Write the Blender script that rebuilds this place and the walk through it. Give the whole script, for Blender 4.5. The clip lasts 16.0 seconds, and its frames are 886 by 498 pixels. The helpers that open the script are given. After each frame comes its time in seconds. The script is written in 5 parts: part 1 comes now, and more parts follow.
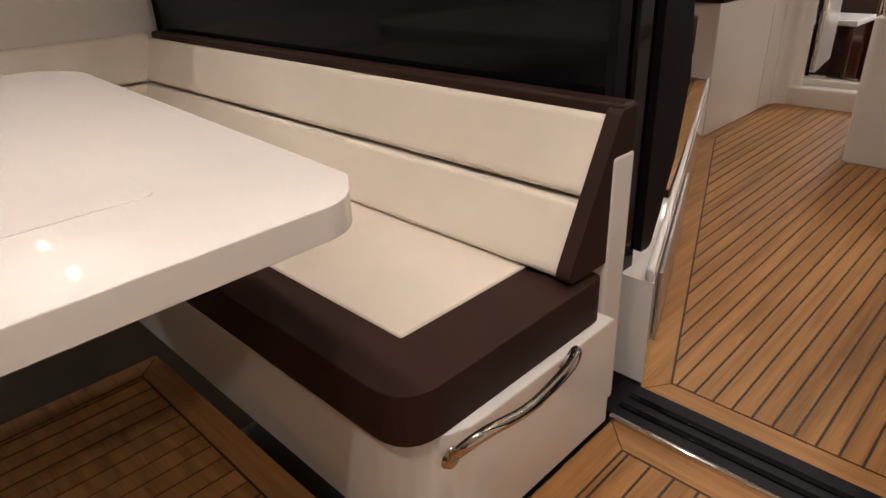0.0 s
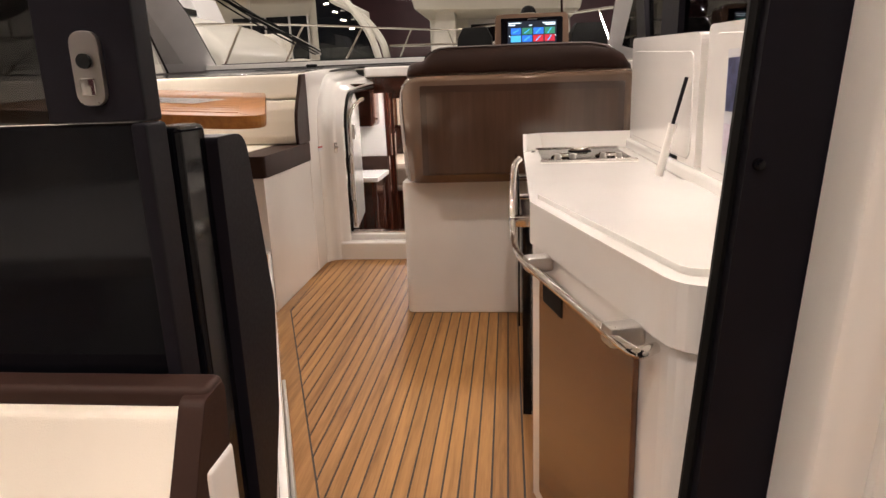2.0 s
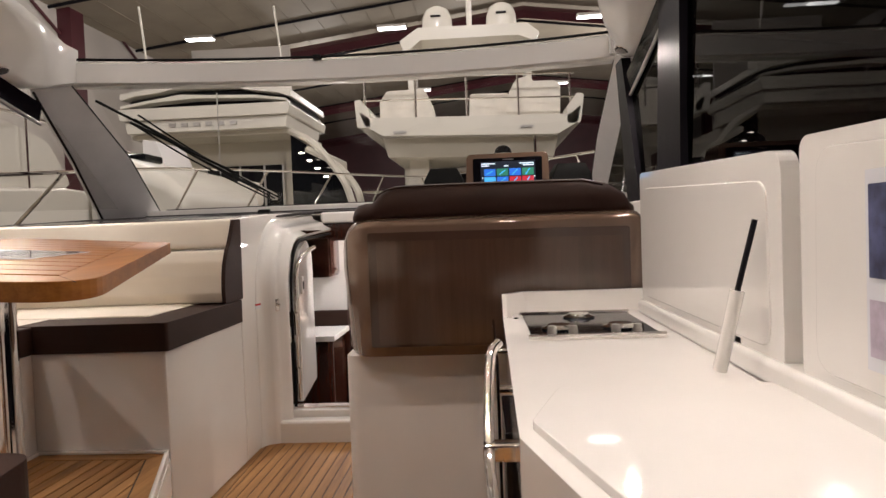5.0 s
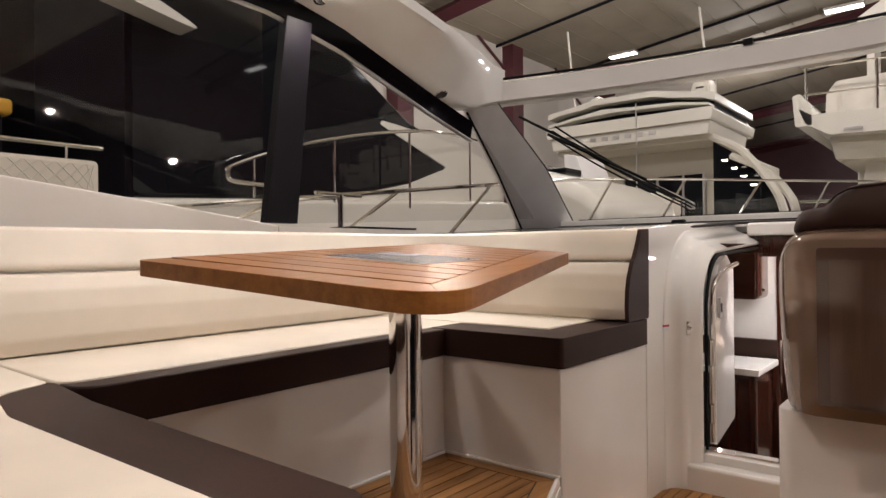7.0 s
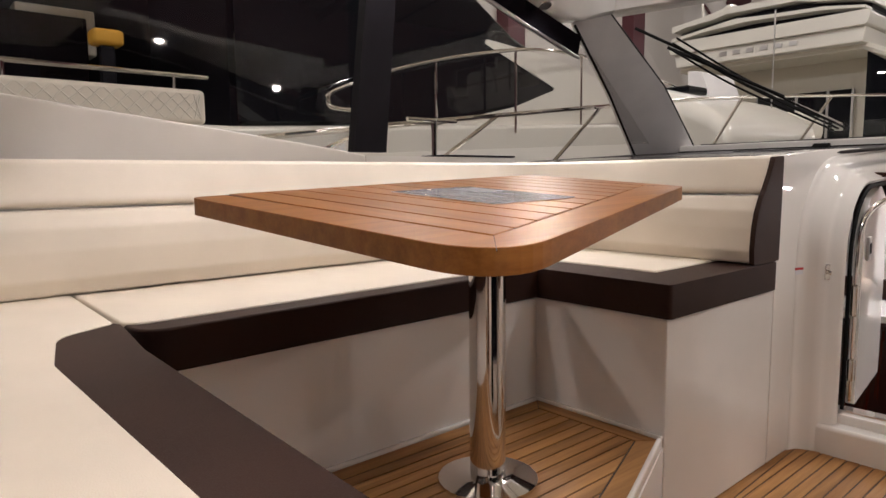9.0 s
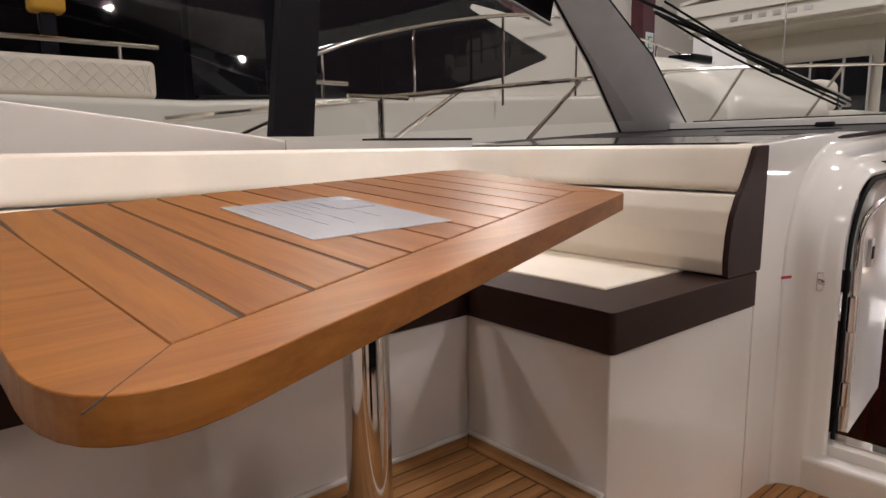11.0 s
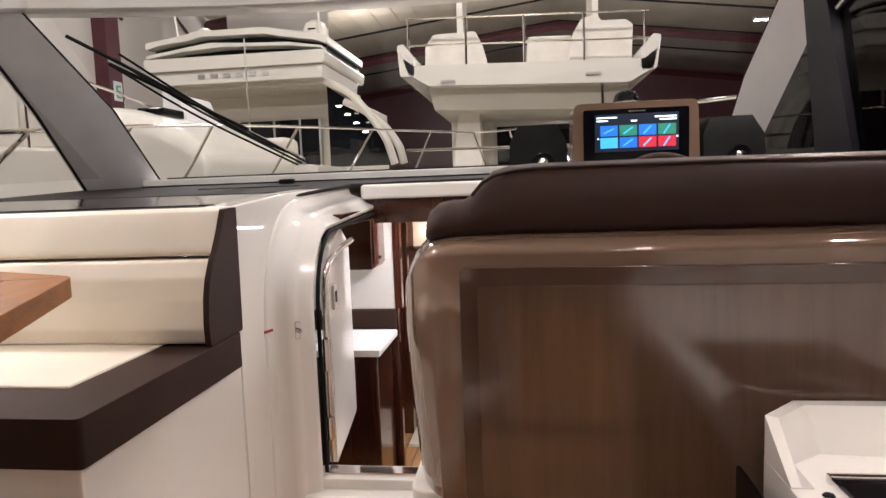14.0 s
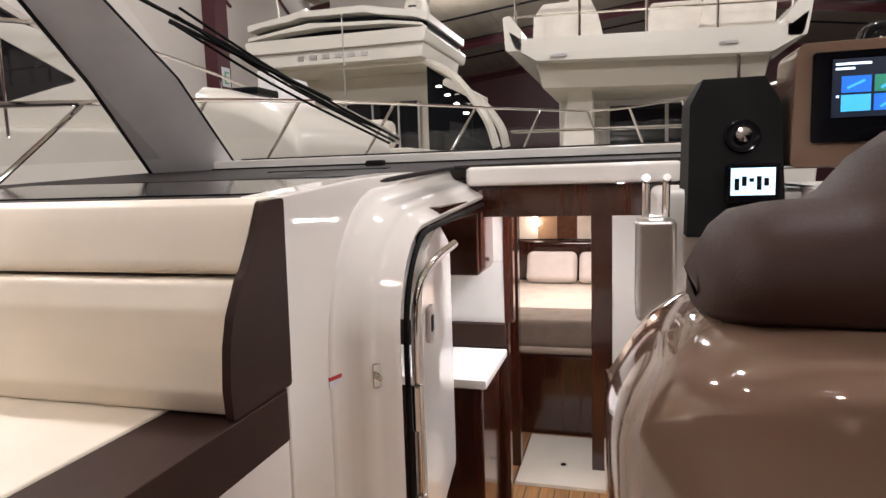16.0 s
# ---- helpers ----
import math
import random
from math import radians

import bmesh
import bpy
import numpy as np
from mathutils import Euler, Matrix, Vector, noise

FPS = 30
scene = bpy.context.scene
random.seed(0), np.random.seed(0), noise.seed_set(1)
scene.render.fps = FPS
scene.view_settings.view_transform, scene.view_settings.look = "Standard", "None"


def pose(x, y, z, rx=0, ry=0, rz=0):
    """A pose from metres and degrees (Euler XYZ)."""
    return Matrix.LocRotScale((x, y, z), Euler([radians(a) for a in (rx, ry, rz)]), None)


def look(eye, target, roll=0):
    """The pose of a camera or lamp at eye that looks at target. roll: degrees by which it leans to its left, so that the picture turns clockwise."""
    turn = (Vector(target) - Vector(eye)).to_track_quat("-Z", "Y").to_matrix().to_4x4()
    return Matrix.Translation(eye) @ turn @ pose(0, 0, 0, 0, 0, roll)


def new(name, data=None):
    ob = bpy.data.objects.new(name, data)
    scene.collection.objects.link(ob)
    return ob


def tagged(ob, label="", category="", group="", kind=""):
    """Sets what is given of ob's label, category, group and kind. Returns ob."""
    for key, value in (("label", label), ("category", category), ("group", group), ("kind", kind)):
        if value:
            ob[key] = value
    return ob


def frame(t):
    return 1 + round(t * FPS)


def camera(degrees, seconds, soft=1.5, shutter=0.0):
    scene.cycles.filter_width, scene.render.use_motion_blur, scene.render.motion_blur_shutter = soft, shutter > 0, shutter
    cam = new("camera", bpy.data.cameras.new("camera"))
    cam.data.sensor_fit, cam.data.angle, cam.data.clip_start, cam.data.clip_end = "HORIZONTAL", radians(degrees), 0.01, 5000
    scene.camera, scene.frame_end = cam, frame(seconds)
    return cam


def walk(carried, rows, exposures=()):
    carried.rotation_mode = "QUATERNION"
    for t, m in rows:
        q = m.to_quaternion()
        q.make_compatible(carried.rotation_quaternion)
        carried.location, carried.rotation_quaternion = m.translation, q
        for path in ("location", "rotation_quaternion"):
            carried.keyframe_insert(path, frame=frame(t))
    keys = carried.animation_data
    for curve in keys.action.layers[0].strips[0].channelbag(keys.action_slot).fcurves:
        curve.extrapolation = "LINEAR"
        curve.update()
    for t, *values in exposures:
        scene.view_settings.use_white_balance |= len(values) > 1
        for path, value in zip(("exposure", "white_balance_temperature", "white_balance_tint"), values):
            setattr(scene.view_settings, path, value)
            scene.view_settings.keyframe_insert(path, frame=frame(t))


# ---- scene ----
cam = camera(68.8, 16.0)
PATH = [
    (0, (0.711, 0.419, 1.171), (-0.569, 1.685, 0.301), -2.3),
    (0.5, (0.628, 0.552, 1.201), (-0.488, 2.056, 0.5), -2.2),
    (1, (0.575, 0.65, 1.206), (-0.256, 2.366, 0.603), -1.7),
    (1.5, (0.491, 0.781, 1.231), (-0.053, 2.625, 0.682), -2.0),
    (2, (0.443, 0.879, 1.244), (0.238, 2.806, 0.747), -2.1),
    (2.5, (0.424, 0.968, 1.233), (0.397, 2.917, 0.783), -2.4),
    (3, (0.462, 1.119, 1.222), (0.467, 3.077, 0.813), -2.3),
    (5.5, (0.455, 1.809, 1.243), (0.189, 3.791, 1.227), -2.0),
    (6, (0.437, 1.931, 1.239), (-0.255, 3.808, 1.224), -1.9),
    (6.5, (0.422, 2.009, 1.212), (-0.611, 3.721, 1.213), -1.0),
    (7, (0.353, 2.06, 1.234), (-0.915, 3.606, 1.241), -0.6),
    (7.5, (0.339, 2.086, 1.238), (-1.118, 3.456, 1.231), -0.3),
    (8, (0.352, 2.104, 1.245), (-1.149, 3.426, 1.21), -0.3),
    (8.5, (0.305, 2.181, 1.249), (-1.19, 3.501, 1.102), -0.4),
    (11, (0.134, 2.833, 1.343), (-1.383, 4.097, 1.029), -0.7),
    (11.5, (0.112, 2.908, 1.352), (-1.148, 4.427, 1.026), -0.8),
    (12, (0.124, 2.863, 1.362), (-0.718, 4.648, 1.035), -1.3),
    (12.5, (0.137, 2.823, 1.365), (-0.432, 4.711, 1.03), -1.7),
    (13, (0.111, 2.844, 1.391), (-0.277, 4.781, 1.073), -1.9),
    (13.5, (0.104, 2.875, 1.413), (-0.176, 4.842, 1.182), -2.0),
    (14, (0.13, 2.976, 1.386), (-0.123, 4.95, 1.187), -2.1),
    (14.5, (0.175, 3.197, 1.355), (-0.073, 5.171, 1.15), -2.2),
    (15, (0.172, 3.405, 1.35), (-0.083, 5.378, 1.142), -2.2),
    (15.5, (0.063, 3.589, 1.348), (-0.311, 5.541, 1.121), -2.1),
    (16, (-0.12, 3.808, 1.378), (-0.663, 5.719, 1.145), -1.8),
]
# the film camera brightens and cools its picture on the way
EXPOSURES = [(0, -0.36, 6300, 10), (0.6, -0.24, 6300, 10), (1.5, 0.18, 6300, 10), (2.1, 0.33, 6300, 10), (3, 0.18, 6250, 10), (5.5, -0.10, 6150, 10), (7, -0.05, 6100, 10), (11, -0.10, 5850, 10), (12.5, 0.1, 5950, 10), (14, 0.34, 5900, 10), (15.2, 0.42, 5950, 10), (16, 0.25, 5850, 10)]
walk(cam, [(t, look(eye, target, roll)) for t, eye, target, roll in PATH], EXPOSURES)

# ---- light ----
world = bpy.data.worlds.new("hall_dusk")
world.use_nodes = True
world.node_tree.nodes["Background"].inputs[0].default_value = (1.0, 0.86, 0.72, 1)
world.node_tree.nodes["Background"].inputs[1].default_value = 0.05
scene.world = world
WARM, HALL_WARM = (1.0, 0.845, 0.73), (1.0, 0.90, 0.83)


def lamp(kind, name, m, power, colour, **more):
    data = bpy.data.lights.new(name, kind)
    data.energy, data.color = power, colour
    if kind == "AREA":
        data.shape, data.size, data.size_y = "RECTANGLE", more["size"], more["size_y"]
    elif kind == "POINT":
        data.shadow_soft_size = more["radius"]
    elif kind == "SPOT":
        data.spot_size, data.spot_blend, data.shadow_soft_size = radians(more["cone"]), 0.7, 0.035
    ob = new(name, data)
    ob.matrix_world = m
    return ob


# ---- materials ----
def make(name, colour, rough=0.5, metal=0.0, vary=0.08, scale=6.0, bump=0.0, fine=120.0, coat=0.0, spec=0.5, rnd=0.0):
    """Painted, moulded or woven surface: two scales of colour variation, uneven gloss and fine relief."""
    m = bpy.data.materials.new(name)
    m.use_nodes = True
    nt = m.node_tree
    p = nt.nodes["Principled BSDF"]
    p.inputs["Metallic"].default_value = metal
    p.inputs["Coat Weight"].default_value = coat
    p.inputs["Coat Roughness"].default_value = 0.06
    p.inputs["Specular IOR Level"].default_value = spec
    co = nt.nodes.new("ShaderNodeTexCoord")
    big, small = nt.nodes.new("ShaderNodeTexNoise"), nt.nodes.new("ShaderNodeTexNoise")
    big.inputs["Scale"].default_value, big.inputs["Detail"].default_value = scale, 4
    small.inputs["Scale"].default_value, small.inputs["Detail"].default_value = fine, 3
    for n in (big, small):
        nt.links.new(co.outputs["Object"], n.inputs["Vector"])
    ramp = nt.nodes.new("ShaderNodeMapRange")
    ramp.inputs["From Min"].default_value, ramp.inputs["From Max"].default_value = 0.3, 0.7
    ramp.inputs["To Min"].default_value, ramp.inputs["To Max"].default_value = 1 - vary, 1 + vary
    nt.links.new(big.outputs["Fac"], ramp.inputs["Value"])
    mul = nt.nodes.new("ShaderNodeMix")
    mul.data_type, mul.blend_type = "RGBA", "MULTIPLY"
    mul.inputs["Factor"].default_value = 1.0
    mul.inputs["A"].default_value = (*colour, 1)
    nt.links.new(ramp.outputs["Result"], mul.inputs["B"])
    nt.links.new(mul.outputs["Result"], p.inputs["Base Color"])
    rr = nt.nodes.new("ShaderNodeMapRange")
    rr.inputs["To Min"].default_value, rr.inputs["To Max"].default_value = max(0.02, rough * 0.8), min(1, rough * 1.2)
    nt.links.new(small.outputs["Fac"], rr.inputs["Value"])
    nt.links.new(rr.outputs["Result"], p.inputs["Roughness"])
    if bump:
        b = nt.nodes.new("ShaderNodeBump")
        b.inputs["Strength"].default_value, b.inputs["Distance"].default_value = bump, 0.002
        nt.links.new(small.outputs["Fac"], b.inputs["Height"])
        nt.links.new(b.outputs["Normal"], p.inputs["Normal"])
    return m


def wood(name, dark, light, along="y", rough=0.45, coat=0.0, ring=1.0, spec=0.5):
    """Straight-grained timber; the grain runs along the given axis and each board has its own tone."""
    m = bpy.data.materials.new(name)
    m.use_nodes = True
    nt = m.node_tree
    p = nt.nodes["Principled BSDF"]
    co, mp = nt.nodes.new("ShaderNodeTexCoord"), nt.nodes.new("ShaderNodeMapping")
    s = {"x": (1.5, 28, 28), "y": (28, 1.5, 28), "z": (28, 28, 1.5)}[along]
    mp.inputs["Scale"].default_value = tuple(v * ring for v in s)
    info = nt.nodes.new("ShaderNodeObjectInfo")
    nt.links.new(co.outputs["Object"], mp.inputs["Vector"])
    shift = nt.nodes.new("ShaderNodeVectorMath")
    shift.operation = "MULTIPLY_ADD"
    shift.inputs[1].default_value = (37, 53, 71)
    nt.links.new(info.outputs["Random"], shift.inputs[0])
    nt.links.new(mp.outputs["Vector"], shift.inputs[2])
    n1, n2 = nt.nodes.new("ShaderNodeTexNoise"), nt.nodes.new("ShaderNodeTexNoise")
    n1.inputs["Scale"].default_value, n1.inputs["Detail"].default_value, n1.inputs["Distortion"].default_value = 1.0, 6, 0.6
    n2.inputs["Scale"].default_value, n2.inputs["Detail"].default_value = 7.0, 3
    for n in (n1, n2):
        nt.links.new(shift.outputs["Vector"], n.inputs["Vector"])
    add = nt.nodes.new("ShaderNodeMath")
    add.operation, add.inputs[1].default_value = "MULTIPLY_ADD", 0.35
    nt.links.new(n2.outputs["Fac"], add.inputs[0])
    nt.links.new(n1.outputs["Fac"], add.inputs[2])
    tone = nt.nodes.new("ShaderNodeMath")
    tone.operation, tone.inputs[1].default_value = "MULTIPLY_ADD", 0.22
    nt.links.new(info.outputs["Random"], tone.inputs[0])
    nt.links.new(add.outputs["Value"], tone.inputs[2])
    ramp = nt.nodes.new("ShaderNodeValToRGB")
    ramp.color_ramp.elements[0].position, ramp.color_ramp.elements[0].color = 0.45, (*dark, 1)
    ramp.color_ramp.elements[1].position, ramp.color_ramp.elements[1].color = 1.05, (*light, 1)
    nt.links.new(tone.outputs["Value"], ramp.inputs["Fac"])
    nt.links.new(ramp.outputs["Color"], p.inputs["Base Color"])
    p.inputs["Roughness"].default_value = rough
    p.inputs["Specular IOR Level"].default_value = spec
    p.inputs["Coat Weight"].default_value = coat
    p.inputs["Coat Roughness"].default_value = 0.08
    b = nt.nodes.new("ShaderNodeBump")
    b.inputs["Strength"].default_value, b.inputs["Distance"].default_value = 0.15, 0.001
    nt.links.new(n2.outputs["Fac"], b.inputs["Height"])
    nt.links.new(b.outputs["Normal"], p.inputs["Normal"])
    return m


def glow(name, colour, strength):
    m = bpy.data.materials.new(name)
    m.use_nodes = True
    p = m.node_tree.nodes["Principled BSDF"]
    p.inputs["Base Color"].default_value = (*colour, 1)
    p.inputs["Emission Color"].default_value = (*colour, 1)
    p.inputs["Emission Strength"].default_value = strength
    return m


def pane_material(name, tint, gloss_most):
    """Thin glazing: mostly clear, with mirror-like gloss that grows at grazing angles."""
    m = bpy.data.materials.new(name)
    m.use_nodes = True
    nt = m.node_tree
    for n in list(nt.nodes):
        nt.nodes.remove(n)
    out, clear, gloss, mix, lw, power, scale = (nt.nodes.new(k) for k in ("ShaderNodeOutputMaterial", "ShaderNodeBsdfTransparent", "ShaderNodeBsdfGlossy", "ShaderNodeMixShader", "ShaderNodeLayerWeight", "ShaderNodeMath", "ShaderNodeMath"))
    clear.inputs["Color"].default_value = (*tint, 1)
    gloss.inputs["Roughness"].default_value = 0.02
    lw.inputs["Blend"].default_value = 0.5
    power.operation, power.inputs[1].default_value = "POWER", 4.0
    scale.operation, scale.inputs[1].default_value, scale.inputs[2].default_value = "MULTIPLY_ADD", gloss_most, 0.035
    nt.links.new(lw.outputs["Facing"], power.inputs[0])
    nt.links.new(power.outputs[0], scale.inputs[0])
    nt.links.new(scale.outputs[0], mix.inputs[0])
    nt.links.new(clear.outputs[0], mix.inputs[1])
    nt.links.new(gloss.outputs[0], mix.inputs[2])
    nt.links.new(mix.outputs[0], out.inputs[0])
    return m


gelcoat = make("white_gelcoat", (0.80, 0.775, 0.74), 0.045, vary=0.03, scale=2.5, coat=0.35)
gelcoat_matte = make("satin_white_liner", (0.74, 0.71, 0.67), 0.40, vary=0.04, scale=3)
cream = make("cream_vinyl", (0.74, 0.67, 0.57), 0.46, vary=0.05, scale=4, bump=0.35, fine=420)
brown = make("dark_brown_vinyl", (0.032, 0.0155, 0.0115), 0.55, vary=0.15, scale=5, bump=0.12, fine=420, spec=0.16)
shell_paint = make("bronze_metallic_lacquer", (0.170, 0.110, 0.078), 0.07, metal=0.1, vary=0.05, scale=3, coat=0.7, spec=0.35)
black_gloss = make("black_gloss_panel", (0.0035, 0.0035, 0.005), 0.08, vary=0.2, scale=3, spec=0.2)
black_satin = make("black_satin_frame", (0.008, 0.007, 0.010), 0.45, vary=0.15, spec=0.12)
black_plastic = make("black_grained_plastic", (0.008, 0.008, 0.008), 0.6, vary=0.15, bump=0.2, fine=500, spec=0.1)
dash_skin = make("dark_grey_dash_skin", (0.026, 0.022, 0.022), 0.6, vary=0.12, scale=8, bump=0.3, fine=400, spec=0.1)
chrome = make("polished_steel", (0.75, 0.72, 0.69), 0.07, metal=1.0, vary=0.03)
alu = make("brushed_aluminium", (0.55, 0.53, 0.51), 0.3, metal=1.0, vary=0.05)
pillar_grey = make("silver_grey_pillar_paint", (0.78, 0.755, 0.75), 0.42, metal=0.0, vary=0.05, scale=5)
caulk = make("black_caulking", (0.035, 0.020, 0.014), 0.6, vary=0.2)
teak_y = wood("teak_lengthwise", (0.185, 0.080, 0.022), (0.44, 0.225, 0.075), "y", 0.5, 0.0, 1.0, 0.3)
teak_x = wood("teak_crosswise", (0.185, 0.080, 0.022), (0.44, 0.225, 0.075), "x", 0.5, 0.0, 1.0, 0.3)
table_x = wood("varnished_teak_boards", (0.165, 0.054, 0.008), (0.31, 0.124, 0.023), "x", 0.42, 0.0, 1.0, 0.28)
table_y = wood("varnished_teak_border", (0.165, 0.054, 0.008), (0.32, 0.128, 0.024), "y", 0.42, 0.0, 1.0, 0.28)
walnut = wood("walnut_veneer", (0.062, 0.034, 0.021), (0.086, 0.047, 0.030), "z", 0.12, 1.0)
frame_lacquer = make("dark_frame_lacquer", (0.062, 0.034, 0.023), 0.10, vary=0.1, coat=0.8)
walnut_y = wood("walnut_veneer_fridge", (0.060, 0.025, 0.013), (0.125, 0.054, 0.028), "y", 0.18, 0.6)
mahogany = wood("mahogany_panel", (0.020, 0.006, 0.0035), (0.056, 0.015, 0.008), "z", 0.16, 0.6)
door_glass = pane_material("dark_tinted_pane", (0.22, 0.22, 0.22), 0.6)
clear_glass = pane_material("clear_pane", (0.95, 0.95, 0.94), 0.5)
tinted_glass = pane_material("tinted_pane", (0.17, 0.17, 0.17), 0.3)
dark_glass = make("dark_boat_glass", (0.006, 0.007, 0.009), 0.03, vary=0.1, spec=0.3)
boat_white = make("boat_white_gelcoat", (0.72, 0.69, 0.62), 0.22, vary=0.03, scale=0.8)
# Soffits, cabin, ceiling: shade put into the colour; also serves cream fittings.
boat_cream_shade = make("boat_cream_painted_shade", (0.62, 0.58, 0.49), 0.35, vary=0.04, scale=0.8)
cover_cloth = make("white_cover_cloth", (0.74, 0.70, 0.63), 0.75, vary=0.06, scale=5, bump=0.5, fine=60)
hall_white = make("hall_wall_sheet", (0.56, 0.52, 0.47), 0.6, vary=0.07, scale=0.4)
hall_maroon = make("maroon_steel", (0.075, 0.016, 0.022), 0.45, vary=0.15, scale=1.0)
hall_roof = make("roof_insulation_sheet", (0.34, 0.295, 0.225), 0.7, vary=0.10, scale=0.5)
concrete = make("hall_concrete", (0.16, 0.15, 0.14), 0.55, vary=0.2, scale=0.7, bump=0.3)
paper_white = make("laminated_sheet", (0.74, 0.75, 0.79), 0.12, vary=0.03, coat=0.6)
print_grey = make("grey_print", (0.22, 0.22, 0.25), 0.4, vary=0.1)
linen = make("cream_bed_linen", (0.66, 0.56, 0.47), 0.8, vary=0.08, scale=6, bump=0.6, fine=40)
throw_cloth = make("taupe_throw_cloth", (0.26, 0.20, 0.15), 0.8, vary=0.12, scale=9, bump=0.8, fine=25)
tile_tan = make("tan_leather_tile", (0.34, 0.19, 0.10), 0.5, vary=0.1, scale=6)
pillow_cloth = make("pale_pillow_cloth", (0.62, 0.54, 0.49), 0.8, vary=0.06, scale=8, bump=0.5, fine=60)
yellow_cloth = make("yellow_fabric", (0.62, 0.33, 0.03), 0.7, vary=0.15)
red_print = make("red_print", (0.45, 0.03, 0.03), 0.5)
green_sign = make("green_sign", (0.10, 0.33, 0.14), 0.5)
lamp_lens = glow("downlight_lens", (1.0, 0.86, 0.68), 14.0)
tube_lens = glow("hall_tube", (1.0, 0.95, 0.88), 9.0)


# ---- mesh helpers ----
def part(name, bm, material, parent=None, label="", smooth=40):
    me = bpy.data.meshes.new(name)
    bmesh.ops.recalc_face_normals(bm, faces=bm.faces)
    bm.to_mesh(me)
    bm.free()
    me.materials.append(material)
    if smooth:
        me.polygons.foreach_set("use_smooth", [True] * len(me.polygons))
        me.set_sharp_from_angle(angle=radians(smooth))
    ob = new(name, me)
    if smooth:
        even = ob.modifiers.new("even_shading", "WEIGHTED_NORMAL")
        even.keep_sharp, even.weight = True, 80
    if parent is not None:
        ob.parent = parent
    if label:
        ob["label"] = label
    return ob


def thing(name, label, category, group="", kind=""):
    return tagged(new(name), label, category, group, kind)


def solo(name, bm, material, label, category, group="", kind="", smooth=40):
    return tagged(part(name, bm, material, None, "", smooth), label, category, group, kind)


def rounded(bm, width, segs=3, edges=None):
    if width:
        bmesh.ops.bevel(bm, geom=edges if edges is not None else list(bm.edges), offset=width, segments=segs, profile=0.5, affect="EDGES", clamp_overlap=True)
    return bm


def box(x0, x1, y0, y1, z0, z1, bevel=0.0, segs=2):
    bm = bmesh.new()
    bmesh.ops.create_cube(bm, size=1.0)
    for v in bm.verts:
        v.co = ((x0 + x1) / 2 + v.co.x * (x1 - x0), (y0 + y1) / 2 + v.co.y * (y1 - y0), (z0 + z1) / 2 + v.co.z * (z1 - z0))
    return rounded(bm, bevel, segs)


def prism(poly, lo, hi, axis="z", bevel=0.0, segs=2):
    """A polygon in the plane across the axis, drawn out from lo to hi."""
    put = {"z": lambda a, b, c: (a, b, c), "y": lambda a, b, c: (a, c, b), "x": lambda a, b, c: (c, a, b)}[axis]
    bm = bmesh.new()
    low = [bm.verts.new(put(a, b, lo)) for a, b in poly]
    top = [bm.verts.new(put(a, b, hi)) for a, b in poly]
    bm.faces.new(low[::-1])
    bm.faces.new(top)
    for i in range(len(poly)):
        j = (i + 1) % len(poly)
        bm.faces.new((low[i], low[j], top[j], top[i]))
    bmesh.ops.recalc_face_normals(bm, faces=bm.faces)
    return rounded(bm, bevel, segs)


def round_poly(poly, radii, n=6):
    """The polygon with its corners rounded."""
    out = []
    k = len(poly)
    for i, p in enumerate(poly):
        r = radii[i] if isinstance(radii, (list, tuple)) else radii
        p, a, b = Vector(p), Vector(poly[i - 1]), Vector(poly[(i + 1) % k])
        if r <= 0:
            out.append(tuple(p))
            continue
        u, w = (a - p).normalized(), (b - p).normalized()
        half = math.acos(max(-1, min(1, u.dot(w)))) / 2
        d = min(r / math.tan(half), (a - p).length * 0.48, (b - p).length * 0.48)
        s, e = p + u * d, p + w * d
        for j in range(n + 1):
            t = j / n
            out.append(tuple(s * (1 - t) ** 2 + p * 2 * t * (1 - t) + e * t * t))
    return out


def tube(points, r, n=10, closed=False, caps=True):
    bm = bmesh.new()
    pts = [Vector(p) for p in points]
    rings, k = [], len(pts)
    up = None
    for i, p in enumerate(pts):
        a = pts[i - 1] if (i or closed) else p
        b = pts[(i + 1) % k] if (i < k - 1 or closed) else p
        d = (b - a).normalized()
        if up is None:
            up = Vector((0, 0, 1)) if abs(d.z) < 0.9 else Vector((1, 0, 0))
        s = d.cross(up).normalized()
        up = s.cross(d).normalized()
        rr = r[i] if isinstance(r, (list, tuple)) else r
        rings.append([bm.verts.new(p + (s * math.cos(q) + up * math.sin(q)) * rr) for q in (2 * math.pi * j / n for j in range(n))])
    for i in range(k if closed else k - 1):
        a, b = rings[i], rings[(i + 1) % k]
        for j in range(n):
            bm.faces.new((a[j], a[(j + 1) % n], b[(j + 1) % n], b[j]))
    if caps and not closed:
        bm.faces.new(rings[0][::-1])
        bm.faces.new(rings[-1])
    return bm


def curve_pts(ctrl, n=8):
    """A smooth line through the control points (Catmull-Rom)."""
    c = [Vector(p) for p in ctrl]
    c = [c[0] * 2 - c[1]] + c + [c[-1] * 2 - c[-2]]
    out = []
    for i in range(1, len(c) - 2):
        for j in range(n):
            t = j / n
            out.append(0.5 * ((2 * c[i]) + (c[i + 1] - c[i - 1]) * t + (2 * c[i - 1] - 5 * c[i] + 4 * c[i + 1] - c[i + 2]) * t * t + (3 * c[i] - c[i - 1] - 3 * c[i + 1] + c[i + 2]) * t ** 3))
    out.append(c[-2])
    return out


